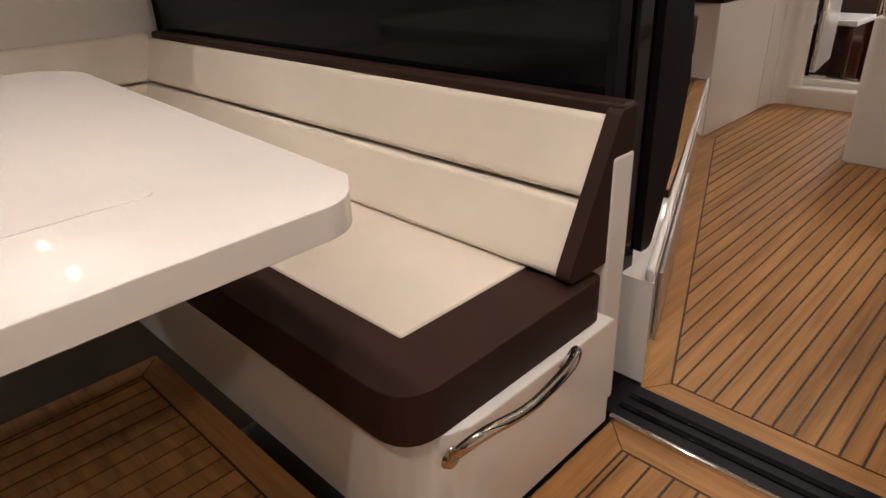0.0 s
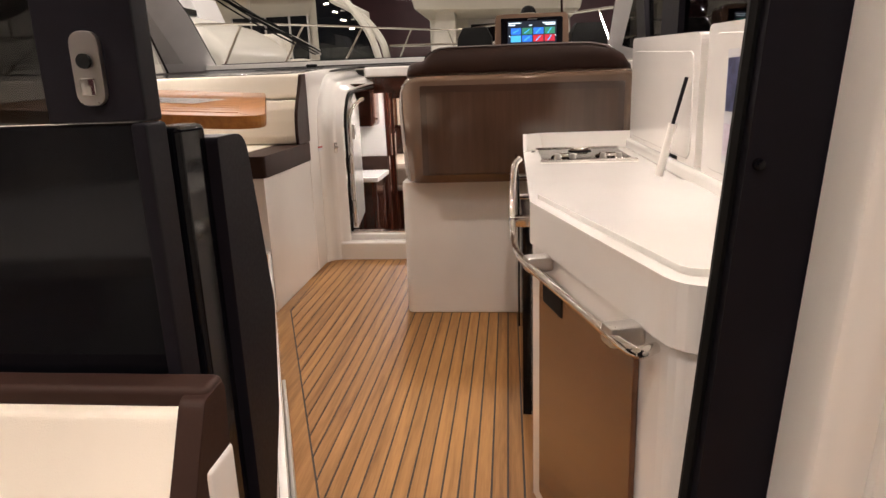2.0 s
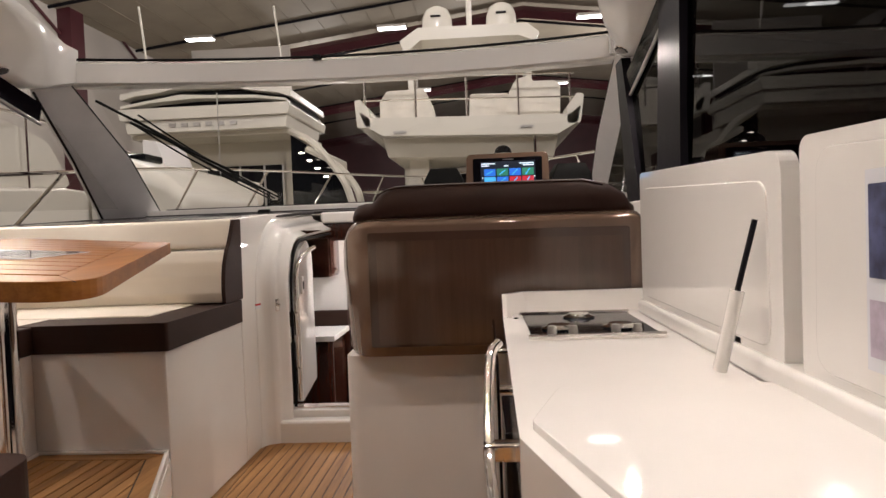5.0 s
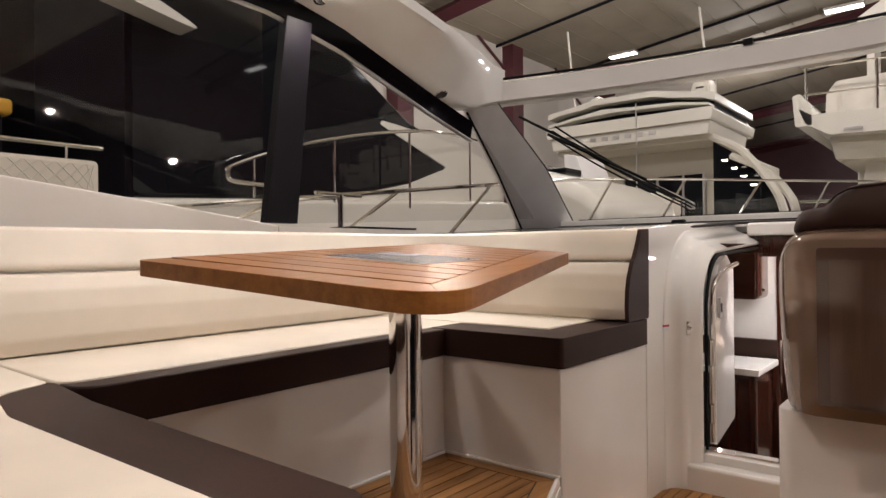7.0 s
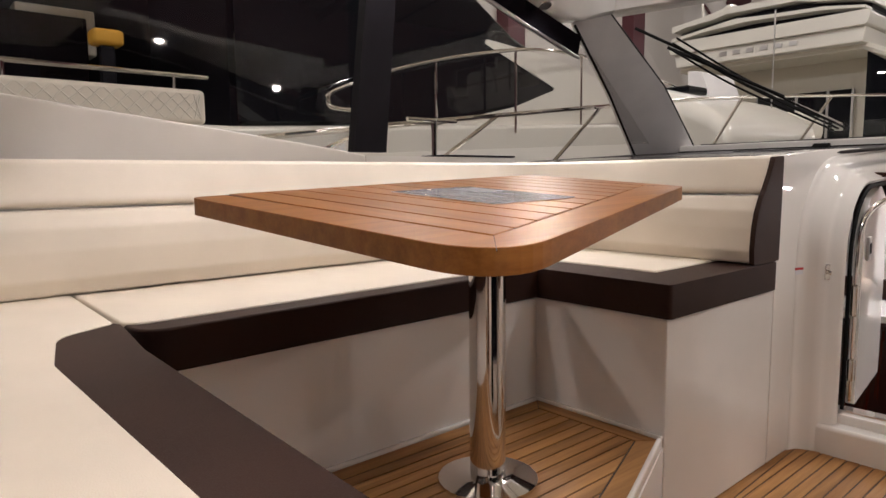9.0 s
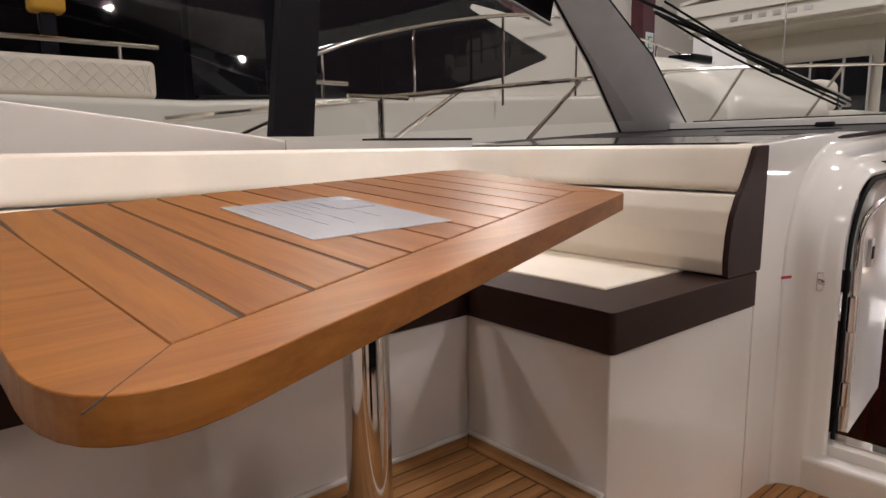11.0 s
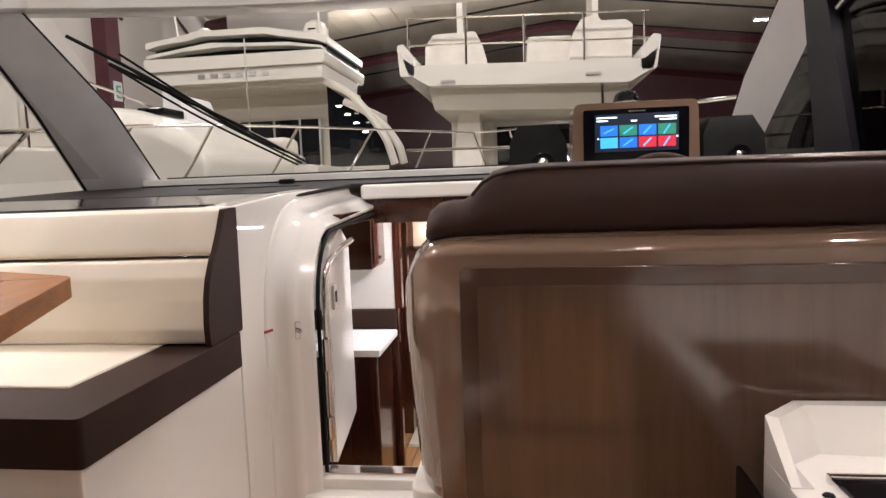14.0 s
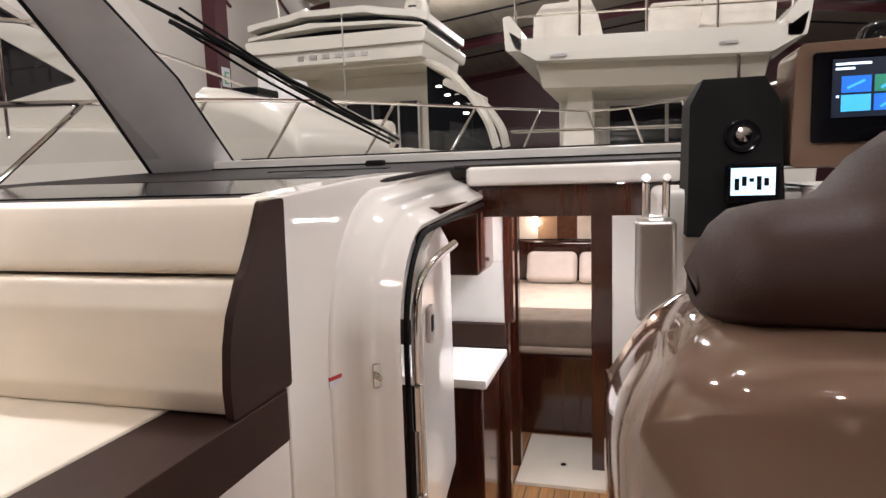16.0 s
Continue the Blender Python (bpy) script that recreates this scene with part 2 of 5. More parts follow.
def lathe(profile, centre, n=24):
    bm = bmesh.new()
    rings = [[bm.verts.new((centre[0] + r * math.cos(2 * math.pi * j / n), centre[1] + r * math.sin(2 * math.pi * j / n), centre[2] + z)) for j in range(n)] for r, z in profile]
    for a, b in zip(rings, rings[1:]):
        for j in range(n):
            bm.faces.new((a[j], a[(j + 1) % n], b[(j + 1) % n], b[j]))
    bm.faces.new(rings[0][::-1])
    bm.faces.new(rings[-1])
    return bm


def loft(sections, closed_ends=True):
    """Skins equal-length closed outlines (3D) one after the other."""
    bm = bmesh.new()
    rings = [[bm.verts.new(p) for p in s] for s in sections]
    k = len(rings[0])
    for a, b in zip(rings, rings[1:]):
        for j in range(k):
            bm.faces.new((a[j], a[(j + 1) % k], b[(j + 1) % k], b[j]))
    if closed_ends:
        bm.faces.new(rings[0][::-1])
        bm.faces.new(rings[-1])
    return bm


def turned(bm, m):
    bm.transform(m)
    return bm


def clip(poly, region):
    """The part of a polygon inside a convex counter-clockwise region."""
    for i in range(len(region)):
        a, b = region[i], region[(i + 1) % len(region)]
        side = lambda p: (b[0] - a[0]) * (p[1] - a[1]) - (b[1] - a[1]) * (p[0] - a[0])
        out = []
        for j in range(len(poly)):
            p, q = poly[j], poly[(j + 1) % len(poly)]
            sp, sq = side(p), side(q)
            if sp >= 0:
                out.append(p)
            if sp * sq < 0:
                t = sp / (sp - sq)
                out.append((p[0] + (q[0] - p[0]) * t, p[1] + (q[1] - p[1]) * t))
        poly = out
        if len(poly) < 3:
            return []
    return poly


def shrink(region, d):
    """A convex counter-clockwise region moved in by d on every side."""
    big = [(-50, -50), (50, -50), (50, 50), (-50, 50)]
    for i in range(len(region)):
        a, b = Vector(region[i]), Vector(region[(i + 1) % len(region)])
        n = Vector((-(b - a).y, (b - a).x)).normalized() * d
        a, b = a + n, b + n
        u = (b - a).normalized() * 100
        c = Vector((-u.y, u.x)) * 1.0
        big = clip(big, [tuple(a - u), tuple(a + u), tuple(a + u + c), tuple(a - u + c)])
    return big


def teak_deck(parent, region, z, material, cross, width=0.052, gap=0.007, border=0.075, thick=0.012):
    """Planks along y inside a mitred border, over the caulking that shows in the joints."""
    part("caulking", prism(region, z - 0.03, z - 0.003), caulk, parent, "black caulking between the planks", 0)
    inner = shrink(region, border)
    core = shrink(region, border + gap)
    k = len(region)
    for i in range(k):
        a, b = Vector(region[i]), Vector(region[(i + 1) % k])
        if (b - a).length < 0.2:
            continue
        u = (b - a).normalized()
        n = Vector((-u.y, u.x))
        strip = [tuple(a - u), tuple(b + u), tuple(b + u + n * border), tuple(a - u + n * border)]
        piece = clip(strip, region)
        for j in (i - 1, (i + 1) % k):
            p, q = Vector(region[j]), Vector(region[(j + 1) % k])
            corner = p if j != i - 1 else q
            w = (q - p).normalized() if j != i - 1 else (p - q).normalized()
            inside = (u * (1 if j == i - 1 else -1) + w)
            if inside.length < 0.05:
                continue
            inside = inside.normalized()
            e = corner + inside * 3
            s = corner - inside * 3
            e, s = (e, s) if (u.x * inside.y - u.y * inside.x) * (1 if j == i - 1 else 1) < 9 else (s, e)
            mid = (a + b) / 2
            side = (e.x - s.x) * (mid.y - s.y) - (e.y - s.y) * (mid.x - s.x)
            s, e = (s, e) if side > 0 else (e, s)
            d = (e - s).normalized()
            m = Vector((-d.y, d.x))
            s2, e2 = s + m * 0.0015, e + m * 0.0015
            piece = clip(piece, [tuple(s2), tuple(e2), tuple(e2 + m * 20), tuple(s2 + m * 20)]) if piece else piece
        if piece and len(piece) > 2:
            part("border_plank", prism(piece, z - thick, z), cross if abs(u.x) > 0.7 else material, parent, "", 0)
    xs = [p[0] for p in region]
    ys = [p[1] for p in region]
    x = min(xs) - 0.02
    while x < max(xs):
        piece = clip([(x, min(ys) - 1), (x + width - gap, min(ys) - 1), (x + width - gap, max(ys) + 1), (x, max(ys) + 1)], core)
        if piece and len(piece) > 2 and (max(p[1] for p in piece) - min(p[1] for p in piece)) > 0.03:
            part("plank", prism(piece, z - thick, z + random.uniform(-0.0006, 0.0006)), material, parent, "", 0)
        x += width


def downlight(x, y, z, power=16, aim=(0, 0, -1), cone=120):
    """A small round recessed spotlight with a steel ring."""
    d = thing("downlight", "small round recessed downlight, lit, with a polished ring", "downlight", "recessed cabin downlights")
    a = Vector(aim).normalized()
    q = a.to_track_quat("-Z", "Y").to_matrix().to_4x4()
    m = Matrix.Translation((x, y, z)) @ q
    ring = lathe([(0.027, 0.008), (0.040, 0.008), (0.042, 0.0), (0.038, -0.004), (0.028, -0.003)], (0, 0, 0), 20)
    part("ring", turned(ring, m), chrome, d)
    part("lens", turned(lathe([(0.004, 0.004), (0.026, 0.004), (0.026, 0.0), (0.004, 0.0)], (0, 0, 0), 20), m), lamp_lens, d, "glowing warm lens")
    lamp("SPOT", "downlight_beam", Matrix.Translation(Vector((x, y, z)) + a * 0.012) @ q, power, WARM, cone=cone)
    return d


# ---- decks and floors ----
saloon_floor = thing("floor_saloon", "teak-planked saloon floor with black caulking and a mitred border", "floor", kind="structure")
teak_deck(saloon_floor, [(0.05, 1.835), (1.2, 1.835), (1.2, 5.53), (-0.95, 5.53), (-0.90, 4.30)], 0.0, teak_y, teak_x)
cockpit_floor = thing("floor_cockpit", "teak-planked cockpit deck with black caulking", "floor", kind="structure")
teak_deck(cockpit_floor, [(0.06, -1.6), (1.7, -1.6), (1.7, 1.665), (0.06, 1.665)], 0.0, teak_y, teak_x, width=0.06)
well_floor = thing("floor_cockpit_well", "shaded teak deck under the cockpit table", "floor", kind="structure")
teak_deck(well_floor, [(-1.17, -1.6), (0.045, -1.6), (0.045, 0.975), (-1.17, 0.975)], 0.0, teak_x, teak_x, width=0.06)
dinette_floor = thing("floor_dinette", "raised teak dinette platform with a mitred border", "floor", kind="structure")
teak_deck(dinette_floor, [(-0.22, 2.45), (-0.89, 4.265), (-1.455, 4.265), (-1.455, 2.45)], 0.352, teak_y, teak_x)

riser = thing("platform_riser", "white moulded step of the dinette platform with a rounded lip", "step", kind="structure")
part("step_body", prism([(0.04, 1.86), (-0.885, 4.27), (-2.4, 4.27), (-2.4, 1.86)], 0.0, 0.322), gelcoat, riser)
part("step_lip", prism([(0.04, 1.86), (-0.885, 4.262), (-0.905, 4.262), (0.015, 1.86)], 0.322, 0.36, bevel=0.008), gelcoat, riser)
part("step_inlay", prism([(-0.008, 1.99), (-0.33, 2.83), (-0.318, 2.83), (0.004, 1.99)], 0.06, 0.29, bevel=0.003), alu, riser, "pale step panel")

track = thing("door_track", "black sliding-door threshold with a polished edge strip", "threshold", kind="structure")
part("sill", box(0.0, 1.2, 1.68, 1.832, -0.03, 0.012, 0.004), black_satin, track)
part("edge_strip", box(0.05, 1.2, 1.664, 1.680, -0.02, 0.014, 0.004), chrome, track, "polished steel strip")
for i in (0, 1):
    part("groove", box(0.05, 1.2, 1.715 + 0.05 * i, 1.735 + 0.05 * i, 0.010, 0.016, 0.002), black_gloss, track)

# ---- aft bulkhead with sliding door ----
bulkhead = thing("sliding_door", "black sliding saloon door with dark lower panel and tinted glass", "door", kind="structure")
part("lower_panel", box(-2.52, -0.085, 1.765, 1.80, 0.0, 1.205, 0.004), black_gloss, bulkhead)
part("stile", box(-0.21, -0.062, 1.758, 1.806, 1.206, 2.22, 0.006), black_satin, bulkhead)
part("edge_stile", box(-0.084, -0.06, 1.75, 1.81, 0.0, 1.205, 0.006), black_satin, bulkhead)
part("mullion", box(-1.06, -1.0, 1.762, 1.804, 1.206, 2.22, 0.006), black_satin, bulkhead)
part("top_rail", box(-2.52, 1.5, 1.75, 1.83, 2.22, 2.32, 0.004), black_satin, bulkhead)
part("pane", box(-2.5, -0.21, 1.779, 1.785, 1.206, 2.22), door_glass, bulkhead, "tinted glass pane")
plate = thing("door_switch", "oval polished steel lock plate on the black door stile", "lock plate")
part("plate", prism(round_poly([(-0.153, 1.230), (-0.110, 1.230), (-0.110, 1.33), (-0.153, 1.33)], 0.02), 1.748, 1.757, "y", 0.003), alu, plate)
part("keyhole", turned(lathe([(0.002, 0), (0.010, 0), (0.010, 0.006), (0.002, 0.006)], (0, 0, 0), 16), Matrix.Translation((-0.1315, 1.7475, 1.29)) @ pose(0, 0, 0, 90)), black_plastic, plate)
part("latch", box(-0.142, -0.121, 1.743, 1.748, 1.243, 1.268, 0.004), chrome, plate)

jamb = thing("door_jamb", "glossy black door jamb column beside the opening", "door jamb", kind="structure")
part("column", box(-0.112, -0.058, 1.835, 1.93, 0.0, 1.195, 0.012, 3), black_gloss, jamb)
part("column_cap", prism(round_poly([(1.931, 0.362), (1.985, 0.362), (2.075, 0.60), (2.110, 0.82), (2.050, 1.17), (1.931, 1.17)], [0.01, 0.03, 0.1, 0.1, 0.05, 0.01], 5), -0.112, -0.042, "x", 0.018, 4), black_satin, jamb)
post = thing("door_post", "black door post on the starboard side of the opening", "door post", kind="structure")
part("post", loft([[(0.668 + 0.066 * z + a, y, z) for a, y in ((0.0, 1.735), (0.100, 1.735), (0.100, 1.80), (0.0, 1.80))] for z in (0.0, 1.1, 2.22)]), black_satin, post)
part("seal", tube([(0.662, 1.765, 0.014), (0.662 + 0.066 * 2.2, 1.765, 2.2)], 0.009, 6), black_plastic, post)
part("striker", turned(lathe([(0.002, 0), (0.008, 0), (0.007, 0.005), (0.002, 0.006)], (0, 0, 0), 16), Matrix.Translation((0.758, 1.735, 1.13)) @ pose(0, 0, 0, 90)), black_gloss, post)
side_wall = thing("wall_cockpit_starboard", "cream moulded cockpit side wall", "wall", kind="structure")
part("wall_panel", prism([(0.760, 0.0), (1.75, 0.0), (1.75, 2.3), (0.907, 2.3)], 1.62, 1.734, "y", 0.015), gelcoat_matte, side_wall)
part("wall_ridge", prism([(0.825, 0.0), (0.865, 0.0), (1.01, 2.3), (0.97, 2.3)], 1.602, 1.622, "y", 0.006), gelcoat_matte, side_wall)

# ---- cockpit seat and table ----
bench = thing("cockpit_bench", "cream and dark brown vinyl cockpit bench on a white moulded base", "bench")
base_poly = round_poly([(-2.45, 1.02), (0.05, 1.02), (0.05, 1.655), (-2.45, 1.655)], [0, 0.16, 0, 0])
part("base", prism(base_poly, 0.0, 0.318, bevel=0.006), gelcoat, bench, "white moulded base")
part("cushion", prism(round_poly([(-2.45, 0.985), (0.025, 0.985), (0.025, 1.63), (-2.45, 1.63)], [0, 0.10, 0.03, 0]), 0.318, 0.438, bevel=0.035, segs=4), brown, bench, "dark brown cushion border")
part("seat_inset", box(-2.35, -0.14, 1.13, 1.56, 0.40, 0.444, 0.008, 3), cream, bench, "cream seat panel")
part("side_cushion", box(-2.45, -1.75, -1.5, 0.94, 0.318, 0.444, 0.04, 4), cream, bench)
part("side_base", box(-2.45, -1.8, -1.5, 0.98, 0.0, 0.317), gelcoat, bench)
lean = lambda pts: round_poly(pts, 0.022, 4)
part("bench_back_lower", prism(lean([(1.515, 0.445), (1.60, 0.615), (1.69, 0.60), (1.63, 0.445)]), -2.42, -0.035, "x", 0.010), cream, bench, "cream backrest roll")
part("back_upper", prism(lean([(1.60, 0.622), (1.685, 0.795), (1.745, 0.80), (1.72, 0.61)]), -2.45, -0.035, "x", 0.010), cream, bench, "cream backrest roll")
part("back_end", prism(lean([(1.50, 0.45), (1.685, 0.815), (1.755, 0.82), (1.72, 0.45)]), -0.034, 0.006, "x", 0.010), brown, bench, "dark brown side panel")
part("back_cap", box(-2.45, 0.004, 1.70, 1.757, 0.79, 0.826, 0.012, 3), brown, bench, "dark brown top piping")
part("side_back_lower", prism(lean([(-2.28, 0.445), (-2.36, 0.615), (-2.46, 0.60), (-2.42, 0.445)]), -1.5, 1.60, "y", 0.010), cream, bench)
part("side_back_upper", prism(lean([(-2.36, 0.622), (-2.44, 0.82), (-2.52, 0.82), (-2.47, 0.61)]), -1.5, 1.68, "y", 0.010), cream, bench)
end = thing("bench_end_moulding", "white moulded upright behind the cockpit bench", "moulding", kind="structure")
part("upright", box(-0.045, 0.010, 1.658, 1.752, 0.0, 0.715, 0.012, 3), gelcoat, end)
coam = thing("cockpit_coaming", "pale grey-white cockpit side coaming", "coaming", kind="structure")
part("coaming_side", prism([(-2.53, 0.3), (-2.50, 0.86), (-2.55, 1.45), (-2.8, 1.45), (-2.8, 0.3)], -1.6, 1.75, "y", 0.02), gelcoat_matte, coam)
grab = thing("bench_grab_handle", "bent polished steel grab handle on the bench base", "handle")
part("bar", tube(curve_pts([(0.05, 1.07, 0.285), (0.085, 1.075, 0.33), (0.10, 1.12, 0.345), (0.102, 1.25, 0.325), (0.10, 1.38, 0.345), (0.085, 1.43, 0.355), (0.05, 1.44, 0.29)], 5), 0.0125, 12), chrome, grab)
for y, z in ((1.07, 0.285), (1.44, 0.29)):
    part("flange", turned(lathe([(0.004, 0), (0.024, 0), (0.020, 0.008), (0.004, 0.008)], (0, 0, 0), 16), Matrix.Translation((0.050, y, z)) @ pose(0, 0, 0, 0, 90)), chrome, grab)

ctable = thing("cockpit_table", "white gloss folding cockpit table with rounded corners", "table")
outline = round_poly([(-0.01, -0.45), (-0.035, 0.965), (-0.13, 1.035), (-1.62, 1.12), (-1.78, 1.02), (-1.78, -0.45)], [0.1, 0.10, 0.05, 0.1, 0.08, 0.1])
part("tabletop", prism(outline, 0.765, 0.82, bevel=0.012, segs=3), gelcoat, ctable)
part("leaf", prism(round_poly([(-0.29, -0.40), (-0.29, 0.78), (-1.66, 0.84), (-1.66, -0.40)], 0.03), 0.815, 0.8222, bevel=0.001), gelcoat, ctable, "folding leaf")
part("pedestal", tube([(-0.85, 0.25, 0.0), (-0.85, 0.25, 0.765)], 0.055, 20), chrome, ctable, "polished steel pedestal")
part("foot", lathe([(0.16, 0.0), (0.16, 0.012), (0.07, 0.03), (0.06, 0.05)], (-0.85, 0.25, 0.0), 28), chrome, ctable)

# ---- dinette ----
dinette = thing("dinette_sofa", "U-shaped dinette sofa in cream vinyl with dark brown edging", "sofa")
part("forward_base", box(-2.4, -0.882, 4.272, 5.12, 0.0, 0.776, 0.012), gelcoat, dinette, "white moulded base")
part("port_base", box(-2.4, -1.458, 2.625, 4.27, 0.353, 0.776, 0.010), gelcoat, dinette, "white moulded base")
part("aft_base", prism([(-0.20, 2.06), (-0.31, 2.62), (-1.45, 2.62), (-2.4, 2.62), (-2.4, 2.06)], 0.324, 0.776, bevel=0.008), gelcoat, dinette, "white moulded base")
part("forward_edging", prism(round_poly([(-2.2, 4.254), (-0.864, 4.254), (-0.864, 5.10), (-2.2, 5.10)], [0, 0.018, 0.02, 0], 6), 0.777, 0.896, bevel=0.036, segs=6), brown, dinette, "dark brown cushion edging")
part("forward_inset", box(-2.25, -1.05, 4.47, 5.0, 0.86, 0.903, 0.007, 3), cream, dinette, "cream seat panel")
part("port_edging", prism(round_poly([(-2.3, 2.74), (-1.405, 2.74), (-1.445, 4.264), (-2.3, 4.264)], [0, 0.09, 0, 0], 8), 0.777, 0.893, bevel=0.040, segs=6), brown, dinette, "dark brown rolled cushion edging")
part("port_inset", prism(round_poly([(-2.3, 2.735), (-1.50, 2.735), (-1.52, 4.55), (-2.3, 4.55)], [0, 0.06, 0, 0]), 0.86, 0.8985, bevel=0.010, segs=3), cream, dinette, "cream seat panel")
part("aft_edging", prism(round_poly([(-2.3, 2.08), (-0.205, 2.08), (-0.290, 2.69), (-1.22, 2.70), (-1.56, 2.735), (-1.60, 2.60), (-2.3, 2.60)], [0, 0.05, 0.06, 0.3, 0.07, 0.05, 0], 8), 0.777, 0.897, bevel=0.045, segs=6), brown, dinette, "dark brown rolled cushion edging")
part("aft_inset", prism(round_poly([(-2.3, 2.1), (-0.30, 2.1), (-0.360, 2.545), (-1.20, 2.525), (-1.46, 2.575), (-1.535, 2.715), (-2.3, 2.725)], [0, 0.03, 0.03, 0.2, 0.12, 0.03, 0], 8), 0.86, 0.9005, bevel=0.007, segs=3), cream, dinette, "cream seat panel")
part("back_end_panel", prism(round_poly([(4.885, 0.900), (4.880, 0.965), (4.888, 1.045), (4.905, 1.105), (4.945, 1.177), (4.962, 1.192), (5.012, 1.268), (5.042, 1.330), (5.128, 1.334), (5.118, 0.900)], [0.01, 0.03, 0.05, 0.05, 0.008, 0.01, 0.04, 0.012, 0.01, 0.01], 4), -0.888, -0.868, "x", 0.006, 3), brown, dinette, "dark brown side panel")
def swept_back(profile):
    """A backrest roll that runs along the port side, round the corner and along the forward bulkhead."""
    line = [((-2.35, 1.86 + 0.58 * i), (1, 0)) for i in range(6)]
    line += [((-1.92 - 0.43 * math.cos(a), 4.755 + 0.43 * math.sin(a)), (math.cos(a), -math.sin(a))) for a in (math.pi / 2 * i / 8 for i in range(1, 9))]
    line += [((-1.6, 5.185), (0, -1)), ((-1.2, 5.185), (0, -1)), ((-0.889, 5.185), (0, -1))]
    return loft([[(p[0] + n[0] * d, p[1] + n[1] * d, z) for d, z in profile] for p, n in line])


part("back_lower", swept_back(round_poly([(0.285, 0.902), (0.303, 0.955), (0.295, 1.045), (0.275, 1.115), (0.236, 1.172), (0.10, 1.172), (0.13, 0.902)], [0.02, 0.04, 0.08, 0.06, 0.03, 0.02, 0.01], 5)), cream, dinette, "cream backrest roll")
part("back_upper", swept_back(round_poly([(0.226, 1.179), (0.176, 1.268), (0.145, 1.325), (0.126, 1.336), (0.045, 1.336), (0.07, 1.179)], [0.022, 0.06, 0.02, 0.012, 0.01, 0.01], 5)), cream, dinette, "cream backrest roll")
part("aft_back", box(-2.3, -0.113, 1.95, 2.10, 0.86, 1.17, 0.05, 4), brown, dinette, "dark brown backrest")
part("aft_back_front", box(-2.2, -0.14, 2.09, 2.13, 0.90, 1.15, 0.018, 3), cream, dinette, "cream backrest face")

cove = thing("dinette_cove", "white rounded cove strip where the dinette floor meets the seats", "cove strip", kind="structure")
part("forward_strip", box(-1.455, -0.885, 4.252, 4.271, 0.35, 0.366, 0.006, 3), gelcoat, cove)
part("port_strip", box(-1.457, -1.438, 2.63, 4.25, 0.35, 0.366, 0.006, 3), gelcoat, cove)

dtable = thing("dinette_table", "teak slatted dinette table with solid border on steel pedestal", "table")
T = [(-0.318, 2.890), (-0.795, 4.19), (-1.46, 4.245), (-1.348, 2.860)]


def tilt(bm):
    """Lays a table-top piece into the slightly sloping plane of the table."""
    for v in bm.verts:
        v.co.z += -0.06 * (v.co.x + 1.33) + 0.029 * (v.co.y - 2.864)
    return bm


part("rim", tilt(prism(round_poly(T, [0.125, 0.035, 0.03, 0.04], 10), 1.178, 1.2196, bevel=0.007, segs=3)), table_y, dtable, "solid teak rim")
core = [(-0.450, 3.002), (-0.885, 4.115), (-1.448, 4.165), (-1.352, 2.952)]
for p, q in (((-0.355, 2.912), core[0]), ((-0.81, 4.168), core[1])):
    p, q = Vector(p), Vector(q)
    n = Vector((-(q - p).y, (q - p).x)).normalized() * 0.0006
    part("mitre_joint", tilt(prism([tuple(p - n), tuple(q - n), tuple(q + n), tuple(p + n)], 1.2185, 1.2199)), caulk, dtable, "", 0)
part("joint_bed", tilt(prism(core, 1.2160, 1.2200)), caulk, dtable, "dark joints", 0)
y = 2.963
while y < 4.17:
    piece = clip([(-3, y - 0.042), (1, y + 0.058), (1, y + 0.152), (-3, y + 0.052)], core)
    if piece and len(piece) > 2:
        part("board", tilt(prism(piece, 1.217, 1.2218, bevel=0.0012, segs=1)), table_x, dtable, "", 0)
    y += 0.1015
part("pedestal", tube([(-1.08, 3.61, 0.36), (-1.08, 3.61, 1.175)], 0.054, 28), chrome, dtable, "polished steel pedestal")
part("collar", lathe([(0.075, 0.0), (0.075, 0.03), (0.056, 0.05), (0.056, 0.06)], (-1.08, 3.61, 1.09), 24), chrome, dtable)
part("foot_plate", lathe([(0.15, 0.0), (0.15, 0.010), (0.09, 0.022), (0.058, 0.03)], (-1.08, 3.61, 0.353), 28), chrome, dtable)
sheet = thing("information_sheet", "laminated information sheet lying on the teak table", "sheet")
m = Matrix.Translation((-0.95, 3.457, 1.2224)) @ pose(0, 0, 0, 0, 0, -1)
part("laminate", tilt(turned(box(-0.195, 0.195, -0.14, 0.14, 0.0, 0.0015), m)), paper_white, sheet)
for i in range(9):
    w = random.uniform(0.1, 0.40)
    part("text_bar", tilt(turned(box(-0.17, -0.17 + w * 0.8, -0.11 + 0.024 * i, -0.106 + 0.024 * i, 0.0014, 0.0019), m)), print_grey, sheet, "", 0)
part("picture", tilt(turned(box(-0.15, -0.03, 0.04, 0.12, 0.0014, 0.0021), m)), print_grey, sheet)

